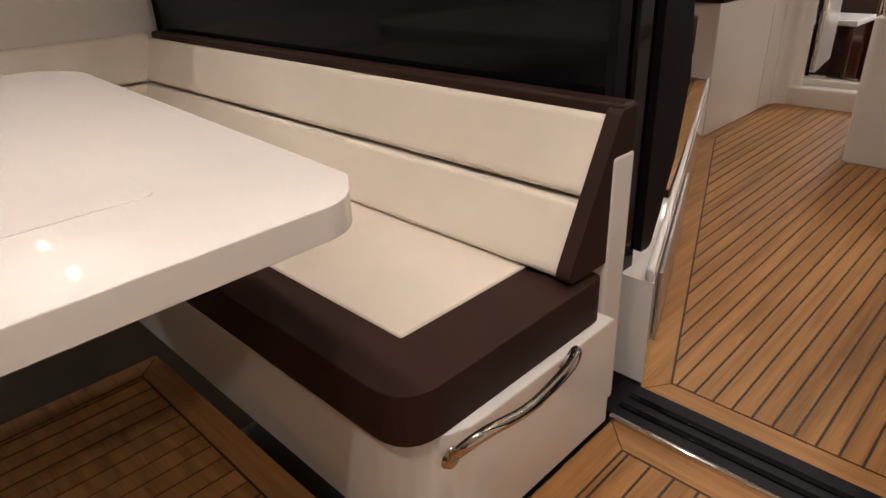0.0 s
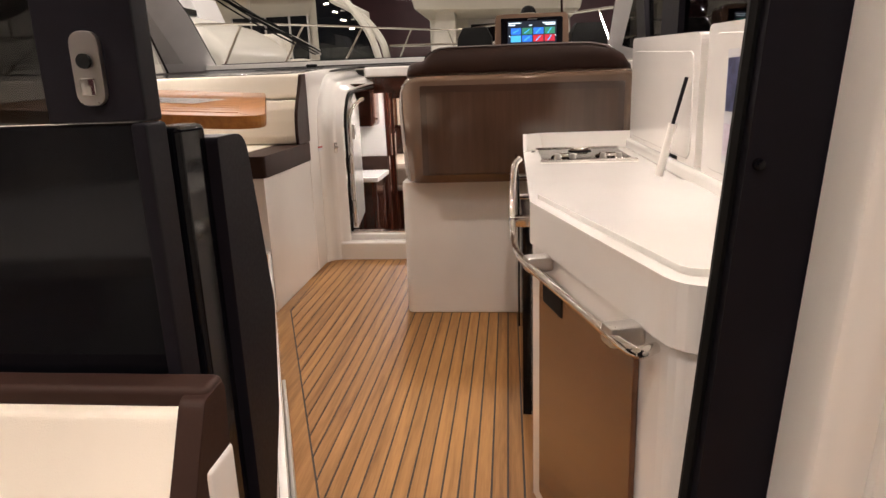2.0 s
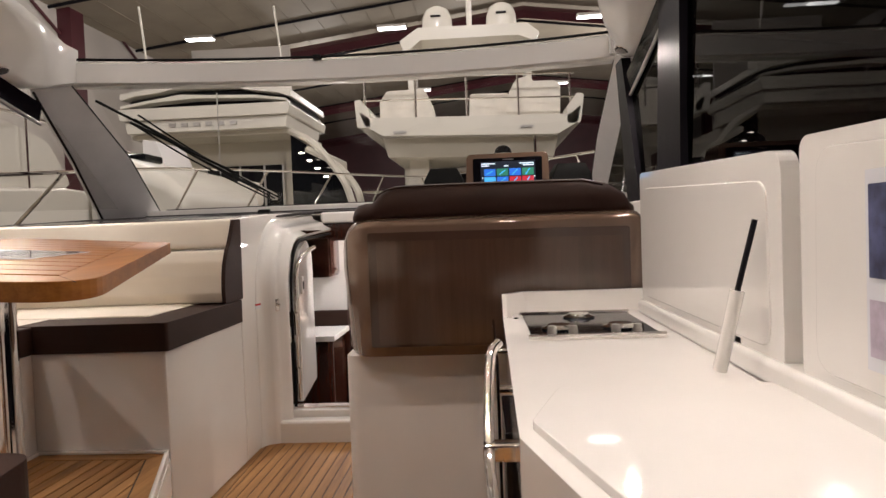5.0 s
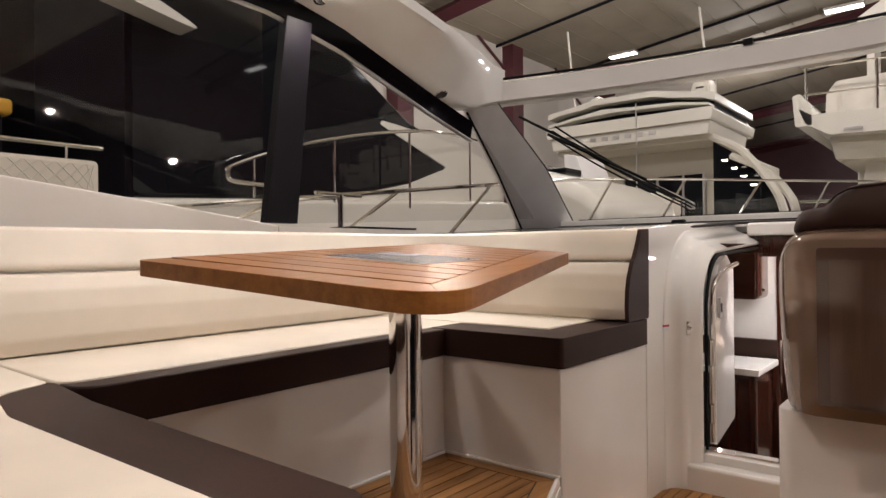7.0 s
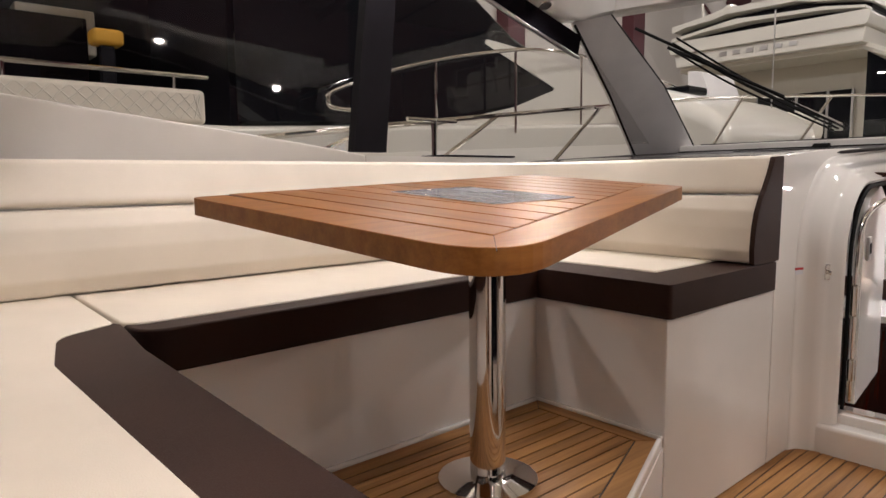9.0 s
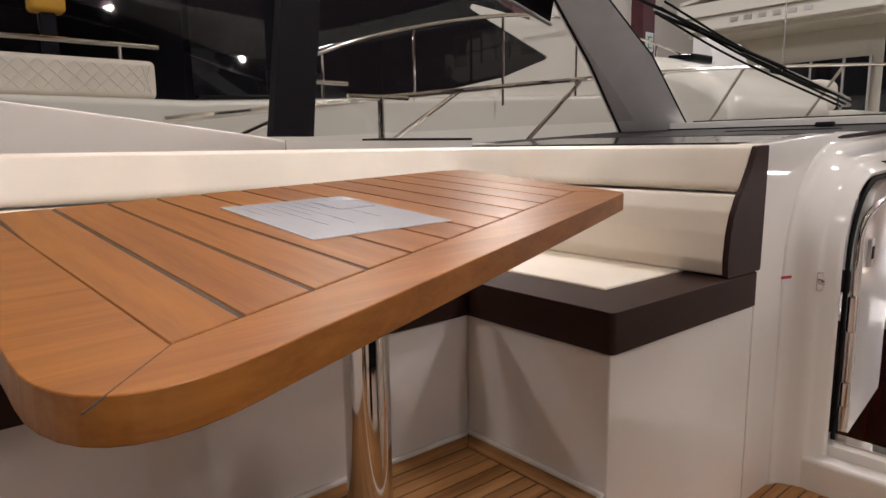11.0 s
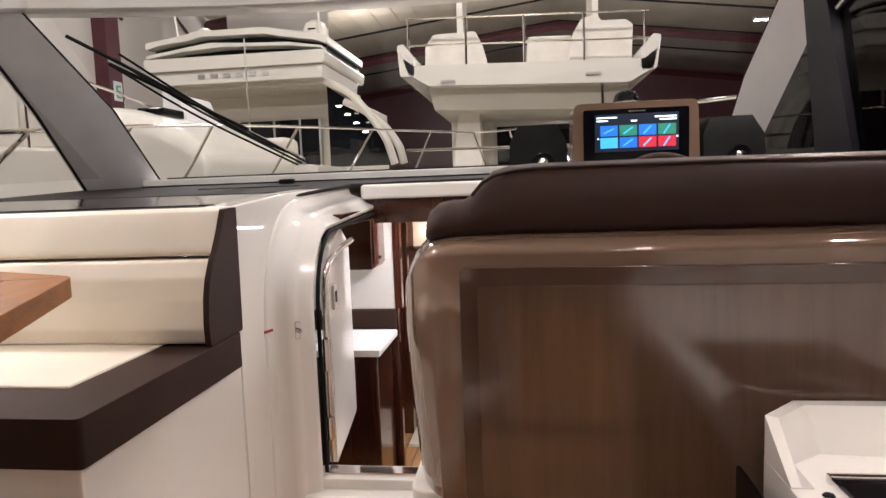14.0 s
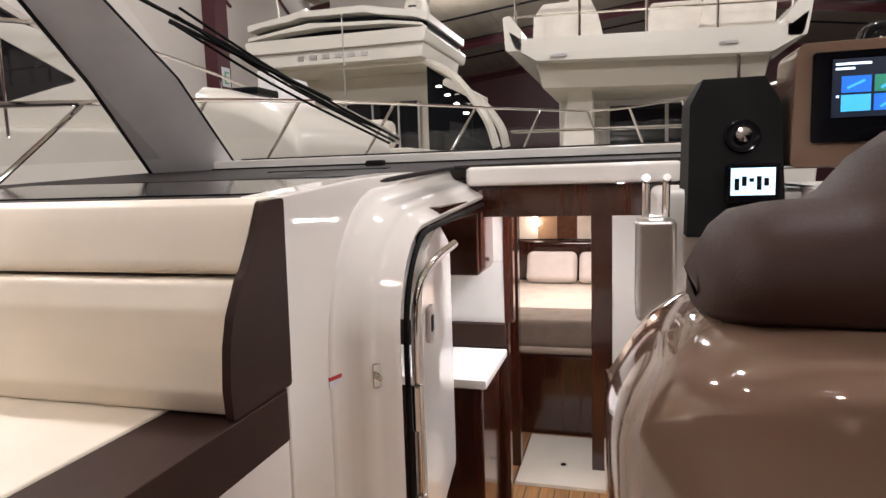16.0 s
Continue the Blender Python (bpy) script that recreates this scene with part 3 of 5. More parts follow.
# ---- port side, dash and companionway ----
port = thing("wall_port", "white moulded cabin side with a sweeping coaming under the window", "wall", kind="structure")
part("coaming", prism([(1.83, 0.4), (1.83, 1.635), (2.3, 1.605), (2.86, 1.535), (3.4, 1.47), (3.9, 1.405), (4.1, 1.375), (4.1, 0.4)], -2.52, -2.41, "x", 0.012), gelcoat_matte, port)
part("inner_side", box(-2.62, -2.41, 4.1, 5.16, 0.0, 1.372), gelcoat_matte, port)
part("window_ledge", box(-2.60, -2.405, 4.6, 5.16, 1.373, 1.384, 0.004), black_satin, port)
part("hull_side", prism([(-2.62, -1.7), (-2.62, 1.36), (-3.05, 1.34), (-3.15, 0.9), (-2.8, -1.7)], -2.5, 8.2, "y", 0.02), boat_white, port, "white hull and side deck")
bpost = thing("window_post", "black window post between the side windows", "window post", kind="structure")
part("post", loft([[(-2.47, 4.07, 1.392), (-2.47, 4.265, 1.392), (-2.53, 4.265, 1.392), (-2.53, 4.07, 1.392)], [(-2.46, 4.20, 2.50), (-2.46, 4.37, 2.50), (-2.52, 4.37, 2.50), (-2.52, 4.20, 2.50)]]), black_satin, bpost)
window_port = thing("window_1", "long tinted port side window with a black frame", "window", kind="structure")
part("pane_aft", box(-2.502, -2.497, 1.85, 4.07, 1.392, 2.5), clear_glass, window_port)
part("pane_forward", prism([(4.27, 1.392), (6.75, 1.50), (6.05, 2.06), (5.6, 2.22), (5.0, 2.36), (4.35, 2.46)], -2.502, -2.497, "x"), clear_glass, window_port)

dash = thing("dashboard", "dark grey dashboard top with glossy inset panel under the windscreen", "dashboard")


def sloped(bm):
    """The dash top rises towards the windscreen."""
    for v in bm.verts:
        v.co.z += 0.05 * (v.co.y - 5.16)
    return bm


part("top", sloped(prism([(-2.9, 5.16), (-0.905, 5.16), (-0.885, 5.75), (-0.855, 6.62), (-0.60, 6.72), (1.40, 6.72), (1.40, 7.36), (-2.9, 7.36)], 1.318, 1.336, bevel=0.006)), dash_skin, dash)
part("front_lip", box(-2.42, -0.885, 5.146, 5.19, 1.30, 1.338, 0.012, 3), dash_skin, dash)
part("gloss_panel", sloped(prism(round_poly([(-2.45, 5.22), (-1.0, 5.22), (-0.93, 5.78), (-2.45, 5.92)], 0.02), 1.335, 1.3405, bevel=0.0015)), black_gloss, dash, "glossy black inset")
part("panel_seam", sloped(box(-2.45, -0.95, 5.955, 5.967, 1.335, 1.3385)), black_plastic, dash)
part("vent_slot", sloped(box(-1.75, -1.15, 6.55, 6.60, 1.334, 1.341, 0.002)), black_plastic, dash)
part("defroster", sloped(box(-1.42, -1.32, 6.95, 7.0, 1.334, 1.365, 0.01)), black_plastic, dash)
part("sill_step", box(-2.5, 1.35, 7.20, 7.36, 1.42, 1.49, 0.01), gelcoat, dash, "white windscreen sill")
part("sill_seal", box(-2.5, 1.35, 7.185, 7.20, 1.430, 1.446, 0.003), black_plastic, dash)

comp = thing("companionway_moulding", "glossy white moulded companionway surround with rounded arch", "moulding", kind="structure")
arch = [(5.452, 0.10), (5.452, 0.90)] + [(5.452 + 0.30 * (1 - math.cos(a)), 0.90 + 0.36 * math.sin(a)) for a in (math.pi / 2 * i / 8 for i in range(1, 9))] + [(6.65, 1.30), (6.65, 1.392)]
part("side_arch", prism([(5.125, 0.0), (5.452, 0.0)] + arch + [(6.0, 1.385), (5.6, 1.37), (5.125, 1.338)], -0.985, -0.884, "x", 0.008, 3), gelcoat, comp)
SECTION = [(0.0, -0.735), (0.016, -0.731), (0.030, -0.745), (0.050, -0.776), (0.065, -0.790), (0.084, -0.797), (0.092, -0.822), (0.105, -0.850), (0.120, -0.868), (0.142, -0.876), (0.158, -0.881), (0.172, -0.905), (0.172, -0.98), (0.0, -0.98)]
way = [(5.50, 0.0, -1.0, 0.0, 1.0), (5.50, 0.45, -1.0, 0.0, 1.0), (5.50, 0.86, -1.0, 0.0, 1.0)]
way += [(5.50 + 0.27 * (1 - math.cos(a)), 0.88 + 0.33 * math.sin(a), -math.cos(a), math.sin(a), 1.0 - 0.12 * a) for a in (math.pi / 2 * i / 12 for i in range(1, 13))]
way += [(6.15, 1.233, 0.0, 1.0, 0.80), (6.64, 1.258, 0.0, 1.0, 0.80)]
part("door_surround", loft([[(x, y + ny * d * k, z + nz * d * k) for d, x in SECTION] for y, z, ny, nz, k in way]), gelcoat, comp, "rounded stepped door surround", 60)
part("brow", box(-0.80, 0.10, 6.60, 6.74, 1.315, 1.40, 0.02, 3), gelcoat, comp)
part("sill", box(-0.93, -0.10, 5.42, 5.60, -0.4, 0.13, 0.02, 3), gelcoat, comp)
part("sill_step", box(-0.78, -0.10, 5.50, 5.64, 0.12, 0.175, 0.012), gelcoat, comp)
part("sill_plate", box(-0.735, -0.10, 5.53, 5.60, 0.170, 0.188, 0.004), chrome, comp, "polished sill plate")
part("seal", tube([(-0.728, 5.53, 0.19), (-0.728, 5.53, 0.88)] + [(-0.728, 5.53 + 0.26 * (1 - math.cos(a)), 0.88 + 0.32 * math.sin(a)) for a in (math.pi / 2 * i / 8 for i in range(1, 9))] + [(-0.728, 6.6, 1.235)], 0.009, 8), black_plastic, comp, "black rubber seal")
sticker = thing("warning_label", "small red and white warning label on the moulding", "label")
part("paper", turned(box(-0.03, 0.03, -0.0015, 0.0015, -0.016, 0.016), pose(-0.8735, 5.365, 0.829, 0, 0, 72)), paper_white, sticker)
part("red_bar", turned(box(-0.03, 0.03, -0.0022, 0.0022, 0.004, 0.015), pose(-0.8735, 5.365, 0.829, 0, 0, 72)), red_print, sticker)
keep = thing("door_catch", "small steel door catch on the moulding", "catch")
part("catch_plate", turned(box(-0.012, 0.012, -0.006, 0.004, -0.035, 0.035, 0.003), pose(-0.786, 5.434, 0.825, 0, 0, 45)), chrome, keep)
part("catch_knob", turned(lathe([(0.003, 0), (0.010, 0.0), (0.008, 0.022), (0.003, 0.024)], (0, 0, 0), 12), Matrix.Translation((-0.782, 5.430, 0.825)) @ pose(0, 0, 0, 90, 0, 45)), chrome, keep)

cdoor = thing("door_companionway", "white companionway door standing open with a bent steel grab rail", "door", kind="structure")
swing = Matrix.Translation((-0.700, 5.60, 0)) @ pose(0, 0, 0, 0, 0, 7.6)
part("leaf", turned(prism(round_poly([(0.0, 0.20), (0.66, 0.20), (0.66, 1.10), (0.40, 1.20), (0.10, 1.14), (0.0, 0.98)], [0.01, 0.03, 0.05, 0.1, 0.1, 0.08]), -0.035, 0.0, "x", 0.008), swing), gelcoat, cdoor)
part("rail", turned(tube(curve_pts([(-0.018, -0.02, 0.22), (-0.018, -0.02, 0.6), (-0.018, -0.018, 0.92), (-0.005, 0.01, 1.05), (0.03, 0.09, 1.115), (0.075, 0.22, 1.15)], 6), 0.013, 12), swing), chrome, cdoor, "polished grab rail")
part("lock", turned(box(0.0, 0.014, 0.06, 0.13, 0.86, 0.97, 0.006), swing), alu, cdoor, "steel lock case")
part("lock_inset", turned(box(0.012, 0.017, 0.075, 0.115, 0.89, 0.94, 0.003), swing), black_plastic, cdoor)
part("hinge_block", box(-0.725, -0.695, 5.545, 5.575, 0.62, 0.76, 0.006), chrome, cdoor)
part("hinge_lower", box(-0.725, -0.695, 5.545, 5.575, 0.32, 0.42, 0.006), chrome, cdoor)

# ---- lower cabin seen through the companionway ----
low = thing("floor_cabin", "teak and holly floor of the lower cabin", "floor", kind="structure")
teak_deck(low, [(-1.6, 5.7), (0.4, 5.7), (0.4, 10.6), (-1.6, 10.6)], -0.62, teak_y, teak_x, width=0.09)
cabin = thing("wall_cabin", "white and mahogany walls of the lower cabin", "wall", kind="structure")
part("port_wall", box(-1.66, -1.6, 5.65, 10.6, -0.65, 1.3), gelcoat_matte, cabin)
part("starboard_wall", box(0.40, 0.46, 5.65, 10.6, -0.65, 1.3), gelcoat_matte, cabin)
part("forward_wall", box(-1.66, 0.46, 10.6, 10.66, -0.65, 1.3), mahogany, cabin)
part("frame_left", box(-1.6, -0.80, 7.98, 8.06, -0.62, 1.3, 0.004), mahogany, cabin, "mahogany bulkhead")
part("frame_right", box(-0.33, -0.20, 7.98, 8.06, -0.62, 1.3, 0.004), mahogany, cabin, "mahogany bulkhead")
part("frame_white", box(-0.20, 0.40, 7.98, 8.04, -0.62, 1.3, 0.004), gelcoat_matte, cabin)
part("lintel", box(-0.80, -0.33, 7.98, 8.06, 1.10, 1.3, 0.004), mahogany, cabin)
part("lower_step", box(-0.80, -0.20, 7.72, 8.50, -0.64, -0.598, 0.006), cream, cabin, "cream moulded cabin floor pan")
part("drain", lathe([(0.004, 0), (0.02, 0), (0.018, 0.004), (0.004, 0.005)], (-0.52, 8.02, -0.598), 16), black_plastic, cabin)
part("header", box(-0.735, 0.10, 6.64, 6.70, 1.176, 1.312, 0.004), mahogany, cabin, "dark mahogany header board")
part("header_side", box(-0.775, -0.735, 5.95, 6.70, 1.20, 1.262, 0.004), mahogany, cabin)
ceil = thing("ceiling_cabin", "dark lacquered ceiling of the lower cabin", "ceiling", kind="structure")
part("panel", box(-1.66, 0.46, 6.66, 10.66, 1.30, 1.34), mahogany, ceil)
bed = thing("berth", "made-up berth with cream bedspread in the forward cabin", "bed")
part("berth_base", box(-1.4, 0.3, 8.55, 10.55, -0.62, 0.0, 0.02), mahogany, bed)
part("mattress", box(-1.4, 0.3, 8.52, 10.5, 0.0, 0.25, 0.07, 4), linen, bed, "cream bedspread")
part("throw", box(-1.42, 0.32, 8.50, 9.0, 0.06, 0.275, 0.05, 3), throw_cloth, bed, "rumpled taupe throw")
part("headboard", box(-1.4, 0.3, 10.5, 10.58, 0.2, 0.65, 0.04, 3), mahogany, bed, "padded headboard")
for px in (-0.83, -0.31):
    pl = thing("pillow", "pale satin pillow propped against the headboard", "pillow", "berth pillows")
    part("case", turned(rounded(box(-0.25, 0.25, -0.075, 0.075, -0.16, 0.16), 0.06, 4), Matrix.Translation((px, 10.28, 0.405)) @ pose(0, 0, 0, -25)), pillow_cloth, pl)
for i in range(9):
    part("headboard_tile", box(-1.4 + 0.2 * i, -1.204 + 0.2 * i, 10.575, 10.598, 0.66, 1.28, 0.006), (walnut_y, tile_tan, linen)[i * 2 % 3], cabin, "upholstered wall panel")
wl = thing("wall_lamp", "small lit reading lamp above the berth", "lamp")
part("bulb", lathe([(0.01, 0), (0.045, 0.01), (0.05, 0.05), (0.03, 0.09), (0.01, 0.1)], (-1.02, 10.50, 0.80), 16), lamp_lens, wl)
lamp("AREA", "cabin_light", Matrix.Translation((-0.6, 9.4, 1.28)), 20, WARM, size=0.5, size_y=0.5)
# Added lamp without a fixture, aimed to brighten the open door leaf.
lamp("AREA", "door_leaf_fill", look((-0.25, 6.80, 1.26), (-0.78, 6.1, 0.4)), 18, HALL_WARM, size=0.4, size_y=0.3)
# Added fill, no fixture: lifts the white bulkhead and splash panel.
lamp("AREA", "cabin_passage_fill", Matrix.Translation((-0.42, 7.1, 1.285)), 13, HALL_WARM, size=0.2, size_y=0.2)
gal = thing("cabin_counter", "dark mahogany cabinet with a white worktop in the lower cabin", "cabinet")
part("body", box(-1.55, -0.76, 6.66, 7.08, -0.62, 0.40, 0.01), mahogany, gal)
part("worktop", box(-1.58, -0.72, 6.56, 7.10, 0.402, 0.447, 0.01), gelcoat, gal, "white worktop")
part("upstand", box(-1.59, -0.73, 7.105, 7.14, 0.449, 0.575, 0.006), brown, gal, "brown upstand")
hang = thing("cabin_wall_cabinet", "mahogany wall cabinet hanging under the cabin ceiling", "cabinet")
part("carcass", box(-1.12, -0.80, 6.82, 7.14, 0.88, 1.295, 0.01), mahogany, hang)
part("door", box(-0.799, -0.788, 6.84, 7.12, 0.90, 1.27, 0.004), mahogany, hang)
part("knob", box(-0.787, -0.775, 6.97, 6.99, 0.93, 0.95, 0.003), chrome, hang)
partition = thing("wall_galley_partition", "white and mahogany partition behind the cabin counter", "wall", kind="structure")
part("lower", box(-1.6, -0.72, 7.145, 7.20, -0.62, 0.575), mahogany, partition)
part("white_panel", box(-1.6, -0.74, 7.145, 7.20, 0.576, 0.905), gelcoat, partition, "white splash panel")
part("upper", box(-1.6, -0.74, 7.145, 7.20, 0.906, 1.299), gelcoat_matte, partition)
part("edge_post", box(-0.739, -0.69, 7.14, 7.205, 0.576, 1.299, 0.004), mahogany, partition)

# ---- galley ----
galley = thing("galley_unit", "white moulded galley unit with a walnut fridge door", "galley unit")
G = [(0.722, 1.892), (1.16, 1.892), (1.16, 4.06), (0.532, 4.06), (0.508, 2.66)]
part("body", prism(round_poly(G, [0.09, 0, 0, 0, 0.05]), 0.0, 0.862, bevel=0.006), gelcoat, galley, "white moulded body")
part("worktop", prism(round_poly([(0.715, 1.885), (1.16, 1.885), (1.16, 4.125), (0.575, 4.125), (0.512, 4.065), (0.50, 2.66)], [0.09, 0, 0, 0.02, 0.02, 0.05]), 0.80, 0.918, bevel=0.02, segs=4), gelcoat, galley, "glossy white worktop")
part("sink_cover", prism(round_poly([(0.735, 1.94), (1.0, 1.94), (0.985, 2.92), (0.59, 2.92), (0.522, 2.70)], [0.05, 0.05, 0.03, 0.05, 0.04]), 0.910, 0.932, bevel=0.006, segs=4), gelcoat, galley, "raised white sink cover")
u = Vector((0.508 - 0.722, 2.66 - 1.892)).normalized()
w = Vector((-u.y, u.x))
at = lambda s, d, z: (0.722 + u.x * s + w.x * d, 1.892 + u.y * s + w.y * d, z)


def slab(s0, s1, d0, d1, z0, z1, bevel=0.004):
    bm = loft([[at(s0, d0, z0), at(s1, d0, z0), at(s1, d1, z0), at(s0, d1, z0)], [at(s0, d0, z1), at(s1, d0, z1), at(s1, d1, z1), at(s0, d1, z1)]])
    bmesh.ops.recalc_face_normals(bm, faces=bm.faces)
    return rounded(bm, bevel, 2)


door = part("fridge_door", slab(0.14, 0.70, 0.001, 0.014, 0.07, 0.735), walnut_y, galley, "glossy walnut fridge door")
part("fridge_recess", slab(0.52, 0.66, 0.013, 0.017, 0.675, 0.725), black_plastic, door, "black finger pull")
part("fridge_trim", slab(0.13, 0.71, 0.002, 0.010, 0.737, 0.748), chrome, galley, "polished trim")
part("oven_front", box(0.486, 0.524, 3.05, 3.36, 0.05, 0.80, 0.004), black_gloss, galley, "black oven door")
rail = thing("galley_grab_rail", "polished steel grab rail along the galley worktop edge", "grab rail")
part("edge_guard", box(0.474, 0.482, 3.30, 4.08, 0.30, 0.895, 0.002), black_gloss, rail, "dark glass guard panel")
for y in (3.42, 3.96):
    part("standoff", tube([(0.474, y, 0.80), (0.515, y, 0.80)], 0.011, 12), chrome, rail, "polished stand-off")
part("bar", tube(curve_pts([at(0.08, 0.005, 0.78), at(0.07, 0.055, 0.785), at(0.30, 0.06, 0.785), at(0.70, 0.062, 0.785), (0.455, 2.80, 0.785), (0.452, 2.95, 0.83), (0.455, 3.02, 0.90), (0.462, 3.07, 0.965), (0.48, 3.10, 0.985)], 5), 0.011, 10), chrome, rail)
for s in (0.12, 0.62):
    part("bracket", slab(s, s + 0.05, 0.0, 0.07, 0.765, 0.805, 0.008), alu, rail)
part("end_bracket", box(0.440, 0.508, 2.90, 2.94, 0.79, 0.825, 0.006), chrome, rail)
rims = thing("worktop_fiddle", "raised white fiddle rim round the hob", "worktop rim")
rim_way = [((0.512, 3.95), (0.546, 3.95), 0.003), ((0.512, 4.058), (0.550, 4.035), 0.074), ((0.582, 4.128), (0.606, 4.078), 0.075), ((0.70, 4.128), (0.70, 4.070), 0.075), ((1.06, 4.128), (1.06, 4.070), 0.075)]
part("end_rim", loft([[(a[0], a[1], 0.915), (a[0], a[1], 0.917 + h), (a[0] * 0.55 + b[0] * 0.45, a[1] * 0.55 + b[1] * 0.45, 0.917 + h), (b[0], b[1], 0.918)] for a, b, h in rim_way]), gelcoat, rims, "", 35)
part("screw_cap", lathe([(0.002, 0), (0.009, 0), (0.007, 0.003), (0.002, 0.004)], (0.556, 3.93, 0.918), 14), black_plastic, rims)
part("back_rim", box(0.985, 1.06, 2.55, 3.99, 0.917, 0.968, 0.014, 3), gelcoat, rims)
hob = thing("hob", "black glass hob with steel burners and a steel frame", "hob")
part("glass", box(0.58, 0.94, 3.50, 3.96, 0.918, 0.928, 0.003), black_gloss, hob)
part("frame_front", box(0.57, 0.95, 3.485, 3.50, 0.918, 0.934, 0.003), chrome, hob)
part("frame_back", box(0.57, 0.95, 3.96, 3.975, 0.918, 0.934, 0.003), chrome, hob)
for x, y in ((0.67, 3.62), (0.85, 3.62), (0.76, 3.85)):
    part("burner", lathe([(0.02, 0), (0.050, 0), (0.053, 0.005), (0.038, 0.009), (0.034, 0.014), (0.008, 0.014)], (x, y, 0.928), 24), chrome, hob, "polished burner ring")
for x in (0.64, 0.70, 0.82, 0.88):
    part("knob", lathe([(0.012, 0), (0.014, 0.004), (0.011, 0.022), (0.004, 0.024)], (x, 3.535, 0.928), 16), alu, hob)
for i, (y0, y1) in enumerate(((2.90, 3.97), (2.02, 2.83))):
    lid = part("lid", prism(round_poly([(y0, 0.962), (y1, 0.962), (y1, 1.375 if i else 1.405), (y0, 1.345 if i else 1.362)], [0.01, 0.02, 0.03, 0.05]), 1.0, 1.035, "x", 0.012, 3), gelcoat, galley, "hinged white lid standing open")
    part("inner_panel", prism(round_poly([(y0 + 0.05, 0.985), (y1 - 0.05, 0.985), (y1 - 0.06, 1.35), (y0 + 0.06, 1.31)], 0.05), 0.9965, 1.004, "x", 0.0035, 3), gelcoat, lid, "shallow inner moulding")
    part("hinge", box(1.0, 1.05, y0 + 0.2, y0 + 0.32, 0.962, 0.985, 0.004), chrome, lid)
strut = part("gas_strut", tube([(0.985, 2.98, 1.235), (0.955, 3.0, 1.09)], 0.006, 8), black_satin, galley, "thin dark gas strut")
part("sleeve", tube([(0.956, 3.0, 1.095), (0.925, 3.02, 0.93)], 0.014, 12), gelcoat, strut, "white sleeve")
leaflet = thing("brochure", "folded brochure with a photograph taped to the white lid", "brochure")
part("cover", box(0.989, 0.9925, 2.45, 2.62, 1.02, 1.30, 0.001), paper_white, leaflet)
part("photo", box(0.987, 0.9892, 2.46, 2.61, 1.15, 1.28, 0.001), make("blue_print", (0.07, 0.08, 0.16), 0.3, vary=0.6, scale=30), leaflet)
part("text_block", box(0.987, 0.9892, 2.46, 2.61, 1.04, 1.12, 0.001), make("lilac_print", (0.42, 0.36, 0.44), 0.3, vary=0.2, scale=40), leaflet)

# ---- helm seat ----
seat = thing("helm_chair", "double helm seat, bronze lacquered shell, walnut panel, brown vinyl cushion", "helm chair")
part("base", prism(round_poly([(-0.13, 4.28), (1.12, 4.28), (1.12, 5.0), (-0.13, 5.0)], [0.05, 0, 0, 0.05]), 0.0, 0.735, bevel=0.012, segs=3), gelcoat_matte, seat, "white moulded base")
prof = [(4.30, 0.735), (4.205, 0.742), (4.178, 0.80), (4.155, 0.95), (4.150, 1.10), (4.155, 1.252), (4.163, 1.268), (4.20, 1.286), (4.32, 1.297), (4.52, 1.26), (4.58, 0.735)]
shell = []
corner = [(-0.140 + 0.165 * (1 - math.cos(a)), 0.30 * (1 - math.sin(a)) ** 1.15) for a in (math.pi / 2 * i / 14 for i in range(15))]
for x, k in corner + [(0.45, 0.0), (1.0, 0.0), (1.04, 0.01), (1.07, 0.04), (1.09, 0.08), (1.10, 0.14)]:
    u = min(1.0, max(0.0, (0.02 - x) / 0.16, (x - 1.0) / 0.11))
    drop = 0.12 * u ** 4 + 0.012 * u
    shell.append([(x + (0.05 * max(0.0, 1.1 - z) if x < -0.05 else 0.0), 4.60 - (4.60 - y) * (1 - k / 0.45), z - (drop if z > 1.1 else 0)) for y, z in prof])
part("shell", loft(shell), shell_paint, seat, "bronze lacquered shell", 50)
part("panel_recess", prism(round_poly([(0.008, 0.79), (1.0, 0.79), (1.0, 1.225), (0.008, 1.233)], 0.012), 4.141, 4.18, "y", 0.008, 3), frame_lacquer, seat, "dark bevelled panel frame")
part("panel", prism(round_poly([(0.040, 0.80), (0.972, 0.80), (0.972, 1.192), (0.040, 1.200)], 0.008), 4.136, 4.15, "y", 0.004), walnut, seat, "glossy walnut panel")
cush = [(4.225, 1.275), (4.198, 1.30), (4.195, 1.35), (4.215, 1.39), (4.235, 1.412), (4.29, 1.421), (4.38, 1.41), (4.45, 1.36), (4.47, 1.275)]
cs = []
for x, h, k in ((-0.072, 0.12, 0.10), (-0.068, 0.28, 0.055), (-0.058, 0.42, 0.030), (-0.042, 0.50, 0.012), (-0.016, 0.535, 0.004), (0.010, 0.54, 0.0), (0.024, 0.60, 0.0), (0.044, 0.78, 0.0), (0.068, 0.915, 0.0), (0.10, 0.98, 0.0), (0.15, 1.0, 0.0), (0.5, 1.0, 0.0), (0.85, 0.98, 0.0), (0.94, 0.85, 0.0), (1.01, 0.55, 0.03), (1.05, 0.2, 0.09)):
    cs.append([(x, y + (k if y < 4.3 else -k), 1.275 + (z - 1.275) * h) for y, z in cush])
part("back_cushion", loft(cs), brown, seat, "dark brown vinyl back cushion", 60)
